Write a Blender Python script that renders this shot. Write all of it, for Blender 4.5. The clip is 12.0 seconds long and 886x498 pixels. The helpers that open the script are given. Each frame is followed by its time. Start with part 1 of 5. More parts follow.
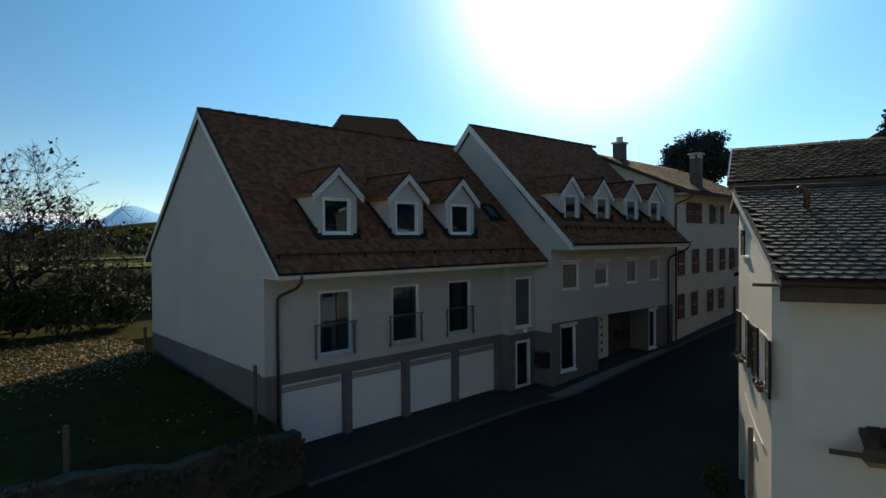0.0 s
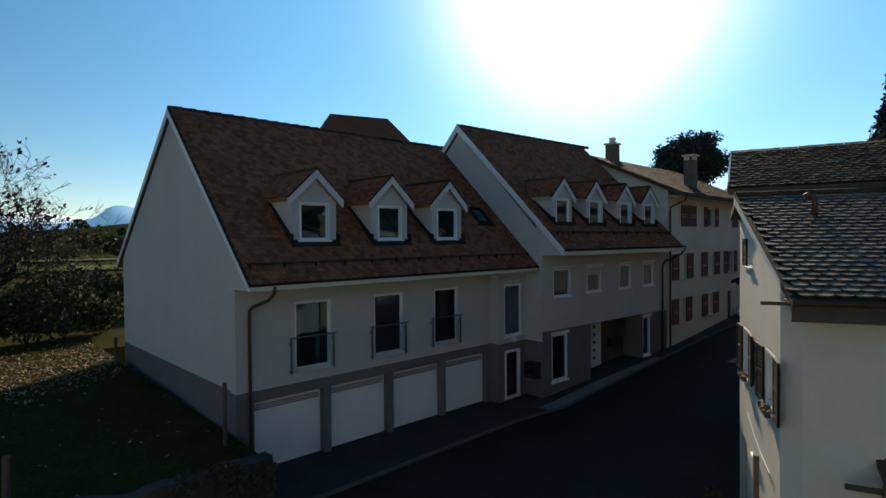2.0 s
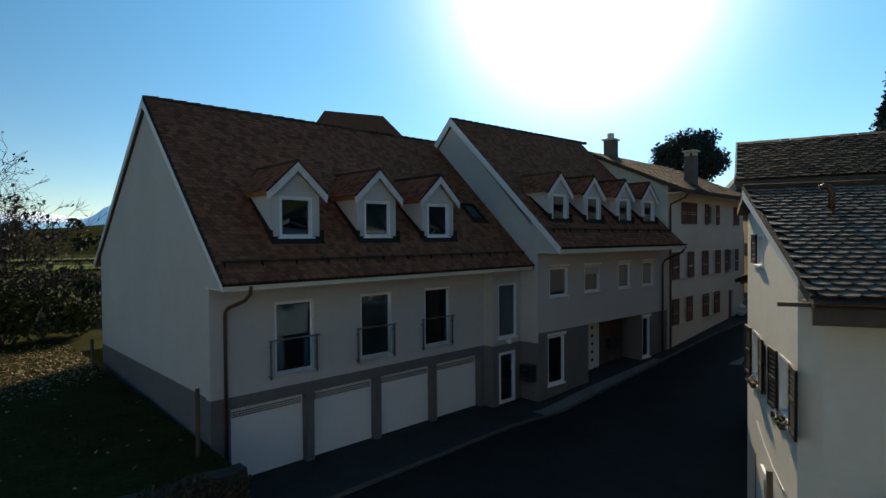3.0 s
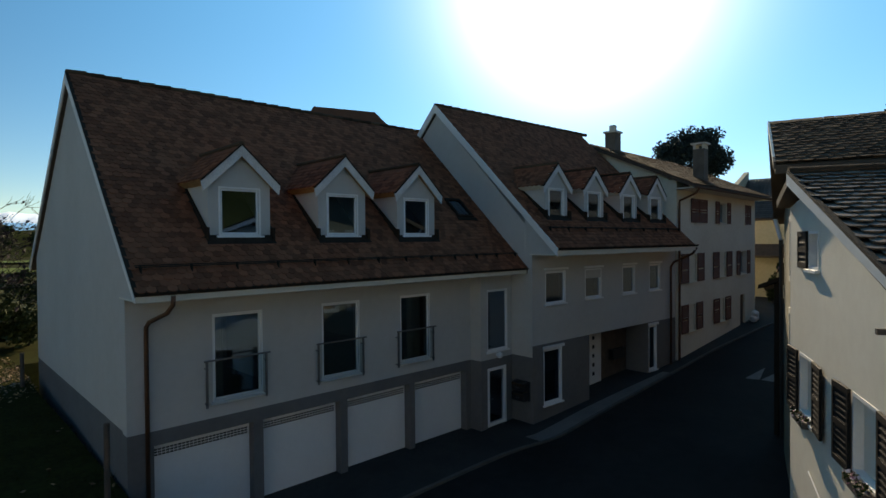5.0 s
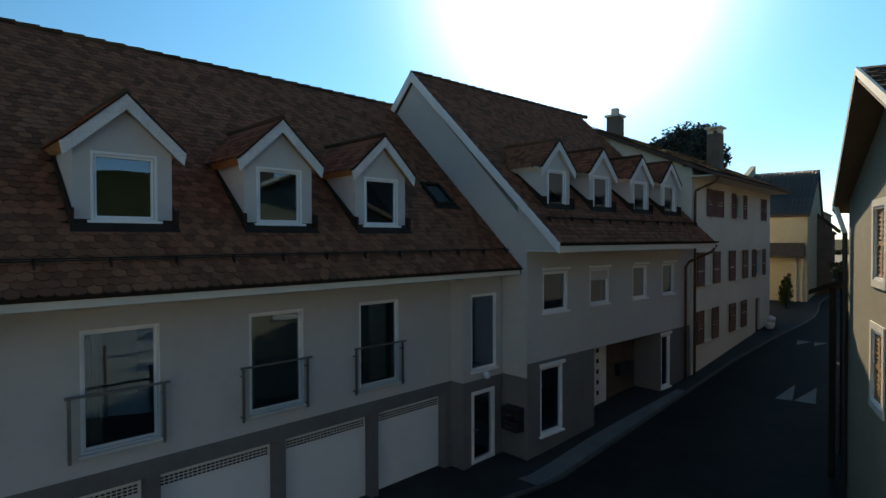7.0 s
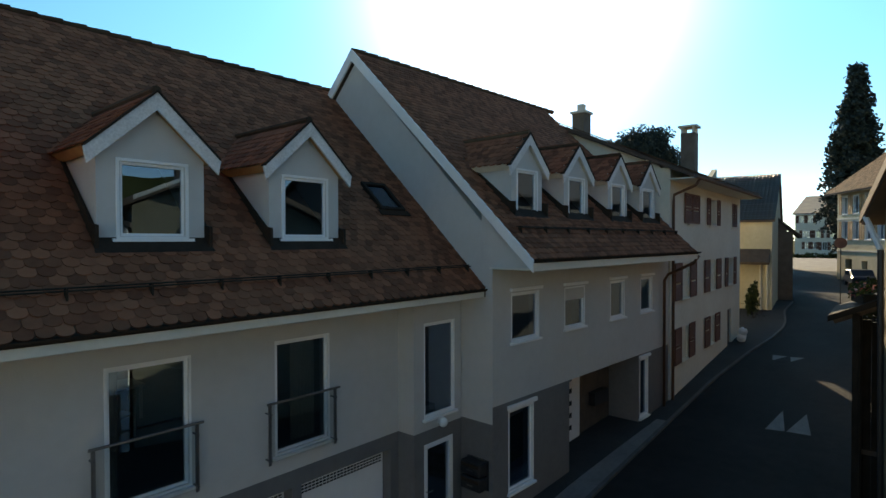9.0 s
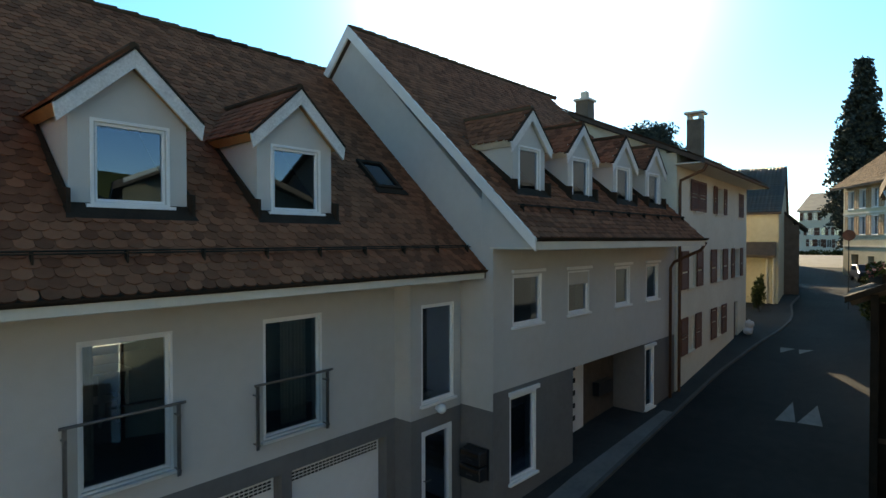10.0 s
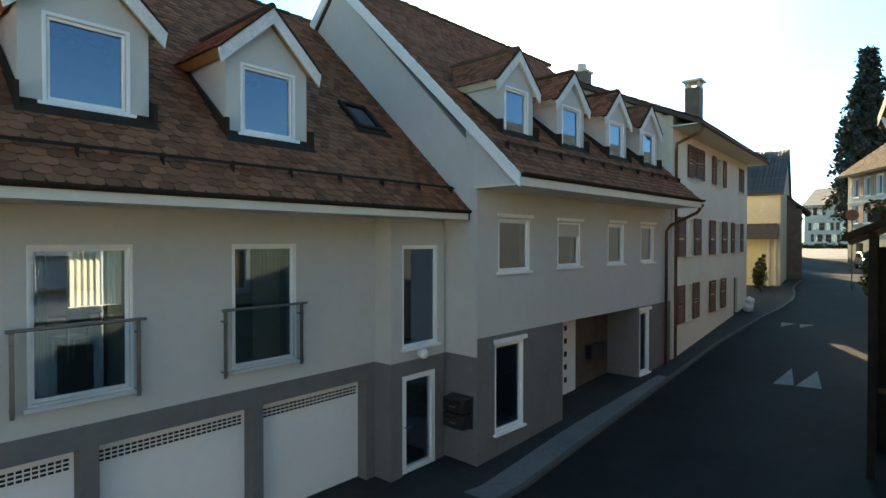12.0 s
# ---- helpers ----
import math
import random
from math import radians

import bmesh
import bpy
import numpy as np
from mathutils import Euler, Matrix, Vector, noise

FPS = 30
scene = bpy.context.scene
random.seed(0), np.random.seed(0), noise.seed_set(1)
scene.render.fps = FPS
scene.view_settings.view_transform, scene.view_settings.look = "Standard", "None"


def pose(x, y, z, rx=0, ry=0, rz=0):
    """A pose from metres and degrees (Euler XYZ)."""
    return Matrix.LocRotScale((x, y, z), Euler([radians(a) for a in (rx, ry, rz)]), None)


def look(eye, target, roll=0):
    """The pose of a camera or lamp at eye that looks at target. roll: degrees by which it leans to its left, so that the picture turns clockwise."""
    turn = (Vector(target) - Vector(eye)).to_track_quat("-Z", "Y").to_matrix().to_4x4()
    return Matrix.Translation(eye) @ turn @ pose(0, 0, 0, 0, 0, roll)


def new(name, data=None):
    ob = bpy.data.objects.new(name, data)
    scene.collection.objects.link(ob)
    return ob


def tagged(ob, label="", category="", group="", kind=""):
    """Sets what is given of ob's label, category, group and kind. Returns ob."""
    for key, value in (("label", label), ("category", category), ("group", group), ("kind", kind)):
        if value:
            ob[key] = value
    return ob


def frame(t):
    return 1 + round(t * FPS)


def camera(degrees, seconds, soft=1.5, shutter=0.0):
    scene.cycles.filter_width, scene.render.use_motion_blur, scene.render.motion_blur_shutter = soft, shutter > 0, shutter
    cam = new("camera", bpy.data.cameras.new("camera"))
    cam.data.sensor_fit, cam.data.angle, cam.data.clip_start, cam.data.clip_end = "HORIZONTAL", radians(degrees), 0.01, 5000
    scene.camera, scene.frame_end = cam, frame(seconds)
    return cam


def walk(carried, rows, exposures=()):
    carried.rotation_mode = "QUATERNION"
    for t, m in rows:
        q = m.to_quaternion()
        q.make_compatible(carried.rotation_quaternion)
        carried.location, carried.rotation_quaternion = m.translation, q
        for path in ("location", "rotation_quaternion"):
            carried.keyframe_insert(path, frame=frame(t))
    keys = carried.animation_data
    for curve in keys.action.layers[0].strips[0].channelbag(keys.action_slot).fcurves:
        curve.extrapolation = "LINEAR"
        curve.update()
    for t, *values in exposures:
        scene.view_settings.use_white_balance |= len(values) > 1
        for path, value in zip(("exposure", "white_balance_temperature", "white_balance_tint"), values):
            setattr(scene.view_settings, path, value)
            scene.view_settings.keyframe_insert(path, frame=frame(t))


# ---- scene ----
cam = camera(77.3, 12.0)
PATH = [
    (0, (-7.302, -14.618, 6.159), (-5.899, -13.192, 6.125), -0.5),
    (0.5, (-7.210, -14.588, 6.273), (-5.801, -13.168, 6.239), -0.6),
    (1, (-7.033, -14.485, 6.400), (-5.620, -13.070, 6.365), -0.6),
    (1.5, (-6.813, -14.349, 6.442), (-5.397, -12.938, 6.405), -0.5),
    (2, (-6.460, -14.124, 6.368), (-5.039, -12.717, 6.333), -0.5),
    (2.5, (-6.096, -13.917, 6.327), (-4.672, -12.513, 6.290), -0.5),
    (3, (-5.659, -13.671, 6.290), (-4.233, -12.269, 6.253), -0.5),
    (5, (-3.438, -12.336, 6.228), (-2.010, -10.935, 6.196), -0.5),
    (5.5, (-2.779, -11.868, 6.208), (-1.353, -10.466, 6.176), -0.5),
    (6, (-2.076, -11.358, 6.148), (-0.631, -9.976, 6.117), -0.4),
    (6.5, (-1.380, -10.806, 6.031), (0.078, -9.437, 6.007), -0.3),
    (7, (-0.651, -10.176, 6.042), (0.802, -8.803, 6.008), -0.2),
    (7.5, (0.158, -9.508, 6.099), (1.656, -8.183, 6.076), -0.3),
    (7.7, (0.396, -9.313, 6.094), (1.903, -7.998, 6.072), -0.4),
    (9.3, (1.761, -8.218, 6.362), (3.326, -6.972, 6.330), -0.1),
    (9.5, (1.848, -8.175, 6.288), (3.407, -6.923, 6.252), -0.1),
    (10, (2.016, -8.077, 5.907), (3.572, -6.821, 5.874), -0.1),
    (10.5, (2.179, -8.088, 5.628), (3.731, -6.827, 5.592), -0.0),
    (11, (2.381, -8.097, 5.262), (3.930, -6.832, 5.232), -0.1),
    (11.5, (2.520, -8.119, 4.931), (4.069, -6.854, 4.905), -0.1),
    (12, (2.554, -8.200, 4.669), (4.101, -6.932, 4.641), -0.0),
]
EXPOSURES = [(0, 0.14, 8800, 10), (5.5, 0.14, 8900, 10), (7, 0.36, 8950, 10), (7.7, 0.52, 9050, 10), (9.5, 1.02, 9650, 9), (10.5, 1.35, 9850, 8), (11, 1.52, 9950, 8), (12, 1.87, 10100, 7)]
walk(cam, [(t, look(eye, target, roll)) for t, eye, target, roll in PATH], EXPOSURES)

# ---- world, sun ----
SUN_AZ, SUN_EL = radians(59.7), radians(25)      # azimuth from +y towards +x
SUN = Vector((math.sin(SUN_AZ) * math.cos(SUN_EL), math.cos(SUN_AZ) * math.cos(SUN_EL), math.sin(SUN_EL)))
world = bpy.data.worlds.new("world")
scene.world = world
world.use_nodes = True
wn, wl = world.node_tree.nodes, world.node_tree.links
wn.clear()
sky = wn.new("ShaderNodeTexSky")
sky.sky_type, sky.sun_disc = "NISHITA", False
sky.sun_elevation, sky.sun_rotation = SUN_EL, SUN_AZ
sky.altitude, sky.air_density, sky.dust_density, sky.ozone_density = 1500, 1.0, 0.0, 3.0
sky_bg = wn.new("ShaderNodeBackground")
sky_bg.inputs["Strength"].default_value = 0.102
sat = wn.new("ShaderNodeHueSaturation")
sat.inputs["Saturation"].default_value = 1.24
wl.new(sky.outputs[0], sat.inputs["Color"])
wl.new(sat.outputs[0], sky_bg.inputs["Color"])
# bright haze round the sun
tc = wn.new("ShaderNodeTexCoord")
dot = wn.new("ShaderNodeVectorMath")
dot.operation = "DOT_PRODUCT"
dot.inputs[1].default_value = SUN
wl.new(tc.outputs["Generated"], dot.inputs[0])


def math_node(tree, op, a, b):
    n = tree.nodes.new("ShaderNodeMath")
    n.operation = op
    for k, v in enumerate((a, b)):
        if isinstance(v, (int, float)):
            n.inputs[k].default_value = v
        else:
            tree.links.new(v, n.inputs[k])
    return n.outputs[0]


c0 = math_node(world.node_tree, "MAXIMUM", dot.outputs["Value"], 0.0)
def lobe(power, amount):
    return math_node(world.node_tree, "MULTIPLY", math_node(world.node_tree, "POWER", c0, power), amount)


g1 = math_node(world.node_tree, "ADD", lobe(300.0, 9.0), lobe(62.0, 2.0))
glow = math_node(world.node_tree, "ADD", g1, lobe(10.0, 0.08))
glow_bg = wn.new("ShaderNodeBackground")
glow_bg.inputs["Color"].default_value = (1.0, 0.97, 0.9, 1)
wl.new(glow, glow_bg.inputs["Strength"])
# the wide blue brightening of a clear sky on the sun's side
wide_bg = wn.new("ShaderNodeBackground")
wide_bg.inputs["Color"].default_value = (0.06, 0.46, 1.0, 1)
wl.new(math_node(world.node_tree, "MULTIPLY", math_node(world.node_tree, "POWER", c0, 2.8), 0.70), wide_bg.inputs["Strength"])
add, add2 = wn.new("ShaderNodeAddShader"), wn.new("ShaderNodeAddShader")
wl.new(sky_bg.outputs[0], add.inputs[0])
wl.new(glow_bg.outputs[0], add.inputs[1])
wl.new(add.outputs[0], add2.inputs[0])
wl.new(wide_bg.outputs[0], add2.inputs[1])
wout = wn.new("ShaderNodeOutputWorld")
wl.new(add2.outputs[0], wout.inputs["Surface"])

sun_data = bpy.data.lights.new("sun", "SUN")
sun_data.energy, sun_data.angle, sun_data.color = 4.2, radians(0.53), (1.0, 0.94, 0.83)
sun_ob = new("sun", sun_data)
sun_ob.matrix_world = look(SUN * 50, (0, 0, 0))


# ---- materials ----
def mat(name, c1, c2, rough=0.8, scale=3.0, bump=0.15, bscale=40.0, metal=0.0, fine=0.35, island=0.0, spec=0.4):
    """Two colours mixed by coarse and fine noise, with a fine relief; island: variation from piece to piece."""
    m = bpy.data.materials.new(name)
    m.use_nodes = True
    nt = m.node_tree
    n, l = nt.nodes, nt.links
    b = n["Principled BSDF"]
    geo = n.new("ShaderNodeNewGeometry")
    n1, n2 = n.new("ShaderNodeTexNoise"), n.new("ShaderNodeTexNoise")
    n1.inputs["Scale"].default_value, n2.inputs["Scale"].default_value = scale, scale * 9
    n1.inputs["Detail"].default_value, n2.inputs["Detail"].default_value = 5, 3
    for q in (n1, n2):
        l.new(geo.outputs["Position"], q.inputs["Vector"])
    f = math_node(nt, "ADD", math_node(nt, "MULTIPLY", n1.outputs[0], 1 - fine), math_node(nt, "MULTIPLY", n2.outputs[0], fine))
    if island:
        oi = n.new("ShaderNodeObjectInfo")
        r = math_node(nt, "FRACT", math_node(nt, "ADD", geo.outputs["Random Per Island"], oi.outputs["Random"]), 0.0)
        f = math_node(nt, "ADD", math_node(nt, "MULTIPLY", f, 1 - island), math_node(nt, "MULTIPLY", r, island))
    ramp = n.new("ShaderNodeValToRGB")
    ramp.color_ramp.elements[0].position, ramp.color_ramp.elements[1].position = 0.28, 0.72
    ramp.color_ramp.elements[0].color, ramp.color_ramp.elements[1].color = (*c1, 1), (*c2, 1)
    l.new(f, ramp.inputs[0])
    l.new(ramp.outputs[0], b.inputs["Base Color"])
    b.inputs["Roughness"].default_value, b.inputs["Metallic"].default_value = rough, metal
    b.inputs["Specular IOR Level"].default_value = spec
    if bump:
        nb, bp = n.new("ShaderNodeTexNoise"), n.new("ShaderNodeBump")
        nb.inputs["Scale"].default_value, nb.inputs["Detail"].default_value = bscale, 4
        l.new(geo.outputs["Position"], nb.inputs["Vector"])
        l.new(nb.outputs[0], bp.inputs["Height"])
        bp.inputs["Strength"].default_value, bp.inputs["Distance"].default_value = bump, 0.02
        l.new(bp.outputs[0], b.inputs["Normal"])
    return m


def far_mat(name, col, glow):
    """Far-off backdrop; its haze is put into the colour and a little light of its own."""
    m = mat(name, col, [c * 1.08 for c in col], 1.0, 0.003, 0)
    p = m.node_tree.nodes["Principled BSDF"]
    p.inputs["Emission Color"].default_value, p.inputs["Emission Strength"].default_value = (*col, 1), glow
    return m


def thin_mat(name, col):
    """Thin cloth that lets light through."""
    m = bpy.data.materials.new(name)
    m.use_nodes = True
    n, l = m.node_tree.nodes, m.node_tree.links
    n.clear()
    o, mix, d, t = (n.new("ShaderNode" + k) for k in ("OutputMaterial", "MixShader", "BsdfDiffuse", "BsdfTranslucent"))
    d.inputs["Color"].default_value, t.inputs["Color"].default_value = (*col, 1), (*col, 1)
    mix.inputs[0].default_value = 0.6
    l.new(d.outputs[0], mix.inputs[1])
    l.new(t.outputs[0], mix.inputs[2])
    l.new(mix.outputs[0], o.inputs[0])
    return m


def glass_mat(name, ior, tint):
    m = bpy.data.materials.new(name)
    m.use_nodes = True
    n, l = m.node_tree.nodes, m.node_tree.links
    n.clear()
    o, mix, tr, gl, fr = (n.new("ShaderNode" + k) for k in ("OutputMaterial", "MixShader", "BsdfTransparent", "BsdfGlossy", "Fresnel"))
    tr.inputs["Color"].default_value = (*tint, 1)
    gl.inputs["Roughness"].default_value = 0.01
    # Gloss tinted blue so that reflections pass for a bluer sky.
    gl.inputs["Color"].default_value = (0.5, 0.74, 1.0, 1)
    fr.inputs["IOR"].default_value = ior
    l.new(fr.outputs[0], mix.inputs[0])
    l.new(tr.outputs[0], mix.inputs[1])
    l.new(gl.outputs[0], mix.inputs[2])
    l.new(mix.outputs[0], o.inputs[0])
    return m


M = {
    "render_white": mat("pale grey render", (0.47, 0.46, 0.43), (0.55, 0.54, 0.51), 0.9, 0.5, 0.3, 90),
    "render_grey": mat("grey render", (0.12, 0.12, 0.118), (0.165, 0.165, 0.16), 0.9, 0.8, 0.25, 90),
    "render_old": mat("old cream render", (0.65, 0.615, 0.50), (0.80, 0.775, 0.66), 0.92, 0.5, 0.4, 60),
    "render_right": mat("pale sand render", (0.68, 0.63, 0.53), (0.78, 0.74, 0.64), 0.92, 0.6, 0.3, 70),
    "render_olive": mat("olive render", (0.20, 0.18, 0.12), (0.28, 0.25, 0.17), 0.92, 0.8, 0.3, 70),
    "render_yellow": mat("yellow render", (0.46, 0.40, 0.27), (0.62, 0.55, 0.39), 0.92, 0.6, 0.3, 60),
    "stone": mat("stone surround", (0.55, 0.52, 0.44), (0.66, 0.63, 0.55), 0.85, 3, 0.2, 50),
    "white_paint": mat("white painted wood", (0.73, 0.725, 0.70), (0.83, 0.825, 0.80), 0.55, 2.5, 0.12, 60),
    "worn_paint": mat("weathered white paint", (0.48, 0.465, 0.44), (0.80, 0.79, 0.765), 0.7, 3.5, 0.25, 50, 0, 0.55),
    "cream_paint": mat("cream painted wood", (0.60, 0.57, 0.48), (0.70, 0.67, 0.58), 0.55, 2, 0.08, 60),
    "bare_wood": mat("orange pine boards", (0.30, 0.15, 0.06), (0.46, 0.25, 0.11), 0.6, 4, 0.2, 50),
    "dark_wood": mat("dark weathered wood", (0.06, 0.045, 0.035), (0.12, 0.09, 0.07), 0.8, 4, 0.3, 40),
    "shutter_red": mat("brown red shutter paint", (0.12, 0.054, 0.04), (0.19, 0.088, 0.064), 0.65, 3, 0.15, 60, 0, 0.35, 0, 0.25),
    "shutter_dark": mat("dark shutter paint", (0.009, 0.008, 0.008), (0.018, 0.016, 0.015), 0.6, 3, 0.15, 60, 0, 0.35, 0, 0.2),
    "tile": mat("brown clay tile", (0.155, 0.056, 0.031), (0.315, 0.116, 0.062), 0.88, 0.8, 0.5, 60, 0, 0.5, 0.45, 0.05),
    "tile_old": mat("old brown clay tile", (0.045, 0.027, 0.017), (0.13, 0.08, 0.05), 0.88, 1.2, 0.5, 50, 0, 0.3, 0.4, 0.06),
    "tile_worn": mat("old smooth clay tile", (0.07, 0.044, 0.03), (0.2, 0.135, 0.095), 0.5, 1.2, 0.25, 40, 0, 0.3, 0.4, 0.1),
    "tile_glossy": mat("smooth dark pantile", (0.035, 0.02, 0.014), (0.10, 0.058, 0.038), 0.45, 1.2, 0.2, 40, 0, 0.3, 0.4, 0.16),
    "roof_under": mat("dark roof underlay", (0.06, 0.045, 0.035), (0.10, 0.07, 0.055), 0.9, 3, 0.3, 40),
    "flashing": mat("dark brown sheet flashing", (0.026, 0.017, 0.012), (0.05, 0.034, 0.025), 0.75, 3, 0.1, 30, 0, 0.35, 0, 0.06),
    "copper": mat("brown copper pipe", (0.09, 0.042, 0.026), (0.16, 0.078, 0.045), 0.5, 4, 0.05, 30, 0.5),
    "steel": mat("brushed steel", (0.16, 0.165, 0.17), (0.26, 0.265, 0.27), 0.38, 6, 0.03, 60, 0.9),
    "garage": mat("white garage panel", (0.72, 0.71, 0.685), (0.79, 0.78, 0.755), 0.55, 0.9, 0.05, 40),
    "petal": mat("pink petals", (0.55, 0.20, 0.28), (0.8, 0.62, 0.64), 0.6, 8, 0, 1, 0, 0.3, 0.7),
    "plastic": mat("white plastic bag", (0.65, 0.65, 0.64), (0.78, 0.78, 0.77), 0.35, 6, 0.4, 12),
    "car_blue": mat("dark blue car paint", (0.010, 0.016, 0.028), (0.016, 0.024, 0.04), 0.3, 2, 0),
    "barn_wood": mat("sun bleached brown boards", (0.13, 0.09, 0.06), (0.23, 0.16, 0.115), 0.8, 3, 0.2, 30),
    # Pale tan also holds the sun glare on the far roof.
    "roof_pale": mat("pale tan roof", (0.20, 0.155, 0.11), (0.31, 0.25, 0.18), 0.75, 1.0, 0.2, 20),
    "porch_wood": mat("brown weathered boards", (0.075, 0.05, 0.034), (0.13, 0.09, 0.06), 0.75, 3, 0.2, 30),
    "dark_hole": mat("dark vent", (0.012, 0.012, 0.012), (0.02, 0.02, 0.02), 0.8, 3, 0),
    "room": mat("room wall", (0.30, 0.27, 0.24), (0.36, 0.33, 0.29), 0.9, 1, 0),
    "curtain": mat("beige curtain", (0.42, 0.37, 0.30), (0.55, 0.50, 0.42), 0.9, 5, 0.1, 30),
    "black_metal": mat("black metal", (0.018, 0.018, 0.02), (0.035, 0.035, 0.038), 0.4, 4, 0.05, 40, 0.2),
    "globe": mat("opal glass", (0.75, 0.75, 0.73), (0.8, 0.8, 0.78), 0.25, 2, 0),
    "asphalt": mat("asphalt", (0.0115, 0.0115, 0.0112), (0.029, 0.0285, 0.0275), 0.75, 0.35, 0.5, 120, 0, 0.4, 0, 0.07),
    "paving": mat("dark tarmac pavement", (0.024, 0.024, 0.024), (0.048, 0.047, 0.045), 0.85, 0.8, 0.4, 80, 0, 0.35, 0, 0.2),
    "kerb": mat("granite kerb", (0.055, 0.054, 0.05), (0.11, 0.107, 0.10), 0.85, 2, 0.3, 50),
    "road_paint": mat("worn white road paint", (0.09, 0.09, 0.088), (0.22, 0.22, 0.21), 0.8, 2.5, 0.2, 60, 0, 0.5),
    "grass": mat("rough grass and soil", (0.025, 0.019, 0.008), (0.05, 0.054, 0.015), 0.95, 0.9, 0.8, 30, 0, 0.5, 0, 0.02),
    "field": mat("winter field", (0.022, 0.024, 0.009), (0.055, 0.055, 0.02), 0.95, 0.06, 0.5, 5, 0, 0.5, 0, 0.03),
    # Rubble colour lowered to hold the shadow the wall lies in.
    "stone_wall": mat("dark shaded rubble", (0.026, 0.021, 0.015), (0.075, 0.06, 0.042), 0.92, 2.2, 0.9, 14, 0, 0.5),
    "bark": mat("bark", (0.016, 0.013, 0.012), (0.034, 0.027, 0.024), 0.9, 6, 0.5, 40),
    "leaf": mat("dark leaf", (0.024, 0.035, 0.011), (0.065, 0.075, 0.022), 0.75, 2, 0, 1, 0, 0.3, 0.5, 0.15),
    "needle": mat("blue green needles", (0.015, 0.026, 0.022), (0.04, 0.055, 0.045), 0.7, 2, 0, 1, 0, 0.3, 0.5),
    "dry_leaf": mat("dry brown leaf", (0.11, 0.05, 0.02), (0.42, 0.25, 0.11), 0.5, 2, 0, 1, 0, 0.2, 0.75),
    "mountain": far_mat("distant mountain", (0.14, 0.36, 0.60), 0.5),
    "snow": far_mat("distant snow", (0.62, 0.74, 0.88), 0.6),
    "net": thin_mat("thin white curtain", (0.8, 0.76, 0.66)),
    # Near-black: the canopy's shade is put into its wood colour.
    "black_wood": mat("near black wood", (0.012, 0.010, 0.008), (0.03, 0.025, 0.02), 0.85, 4, 0.3, 40, 0, 0.35, 0, 0.15),
    # Chimney's backlit darkness is put into its render colour.
    "chimney": mat("backlit dark render", (0.10, 0.08, 0.062), (0.19, 0.155, 0.12), 0.92, 2, 0.4, 40),
    "woods": mat("far wooded slope", (0.02, 0.026, 0.01), (0.05, 0.052, 0.02), 1.0, 0.05, 0.0, 40, 0, 0.35, 0, 0.0),
    "meadow": mat("green meadow", (0.07, 0.095, 0.025), (0.14, 0.17, 0.05), 0.95, 0.1, 0.3, 5, 0, 0.5, 0, 0.03),
    "weeds": mat("dry weeds", (0.03, 0.024, 0.013), (0.085, 0.065, 0.035), 0.8, 2, 0, 1, 0, 0.3, 0.5),
    # Backlit darkness of the tree's leaves is put into their colour.
    "withered": mat("backlit withered leaf", (0.022, 0.014, 0.013), (0.06, 0.035, 0.03), 0.8, 2, 0, 1, 0, 0.3, 0.5),
    "concrete": mat("pale worn concrete", (0.10, 0.105, 0.105), (0.19, 0.19, 0.185), 0.85, 0.9, 0.4, 60),
    # Pale tone holds the sunlight on the far street end.
    "sunlit_ground": mat("pale sunlit ground", (0.11, 0.10, 0.085), (0.18, 0.165, 0.14), 0.9, 0.8, 0.5, 40),
    "red_flower": mat("red petals", (0.45, 0.05, 0.05), (0.7, 0.3, 0.25), 0.6, 8, 0, 1, 0, 0.3, 0.7),
    "clear": glass_mat("clear balustrade glass", 1.3, (0.90, 0.94, 0.94)),
    "glass": glass_mat("window glass", 2.9, (0.62, 0.66, 0.66)),
}


# ---- mesh helpers ----
def box(bm, x0, x1, y0, y1, z0, z1):
    v = [bm.verts.new(p) for p in ((x0, y0, z0), (x1, y0, z0), (x1, y1, z0), (x0, y1, z0), (x0, y0, z1), (x1, y0, z1), (x1, y1, z1), (x0, y1, z1))]
    for f in ((0, 3, 2, 1), (4, 5, 6, 7), (0, 1, 5, 4), (1, 2, 6, 5), (2, 3, 7, 6), (3, 0, 4, 7)):
        bm.faces.new([v[k] for k in f])
    return v


def prism(bm, pts, off):
    """A flat outline (list of points) pushed along off."""
    o = Vector(off)
    a = [bm.verts.new(p) for p in pts]
    b = [bm.verts.new(Vector(p) + o) for p in pts]
    bm.faces.new(a)
    bm.faces.new(b[::-1])
    for k in range(len(a)):
        j = (k + 1) % len(a)
        bm.faces.new((a[j], a[k], b[k], b[j]))


def beam(bm, p, q, w, h, up=(0, 0, 1)):
    p, q = Vector(p), Vector(q)
    d = (q - p).normalized()
    s = d.cross(Vector(up)).normalized() * (w / 2)
    u = s.cross(d).normalized() * (h / 2)
    prism(bm, [p + s + u, p + s - u, p - s - u, p - s + u], q - p)


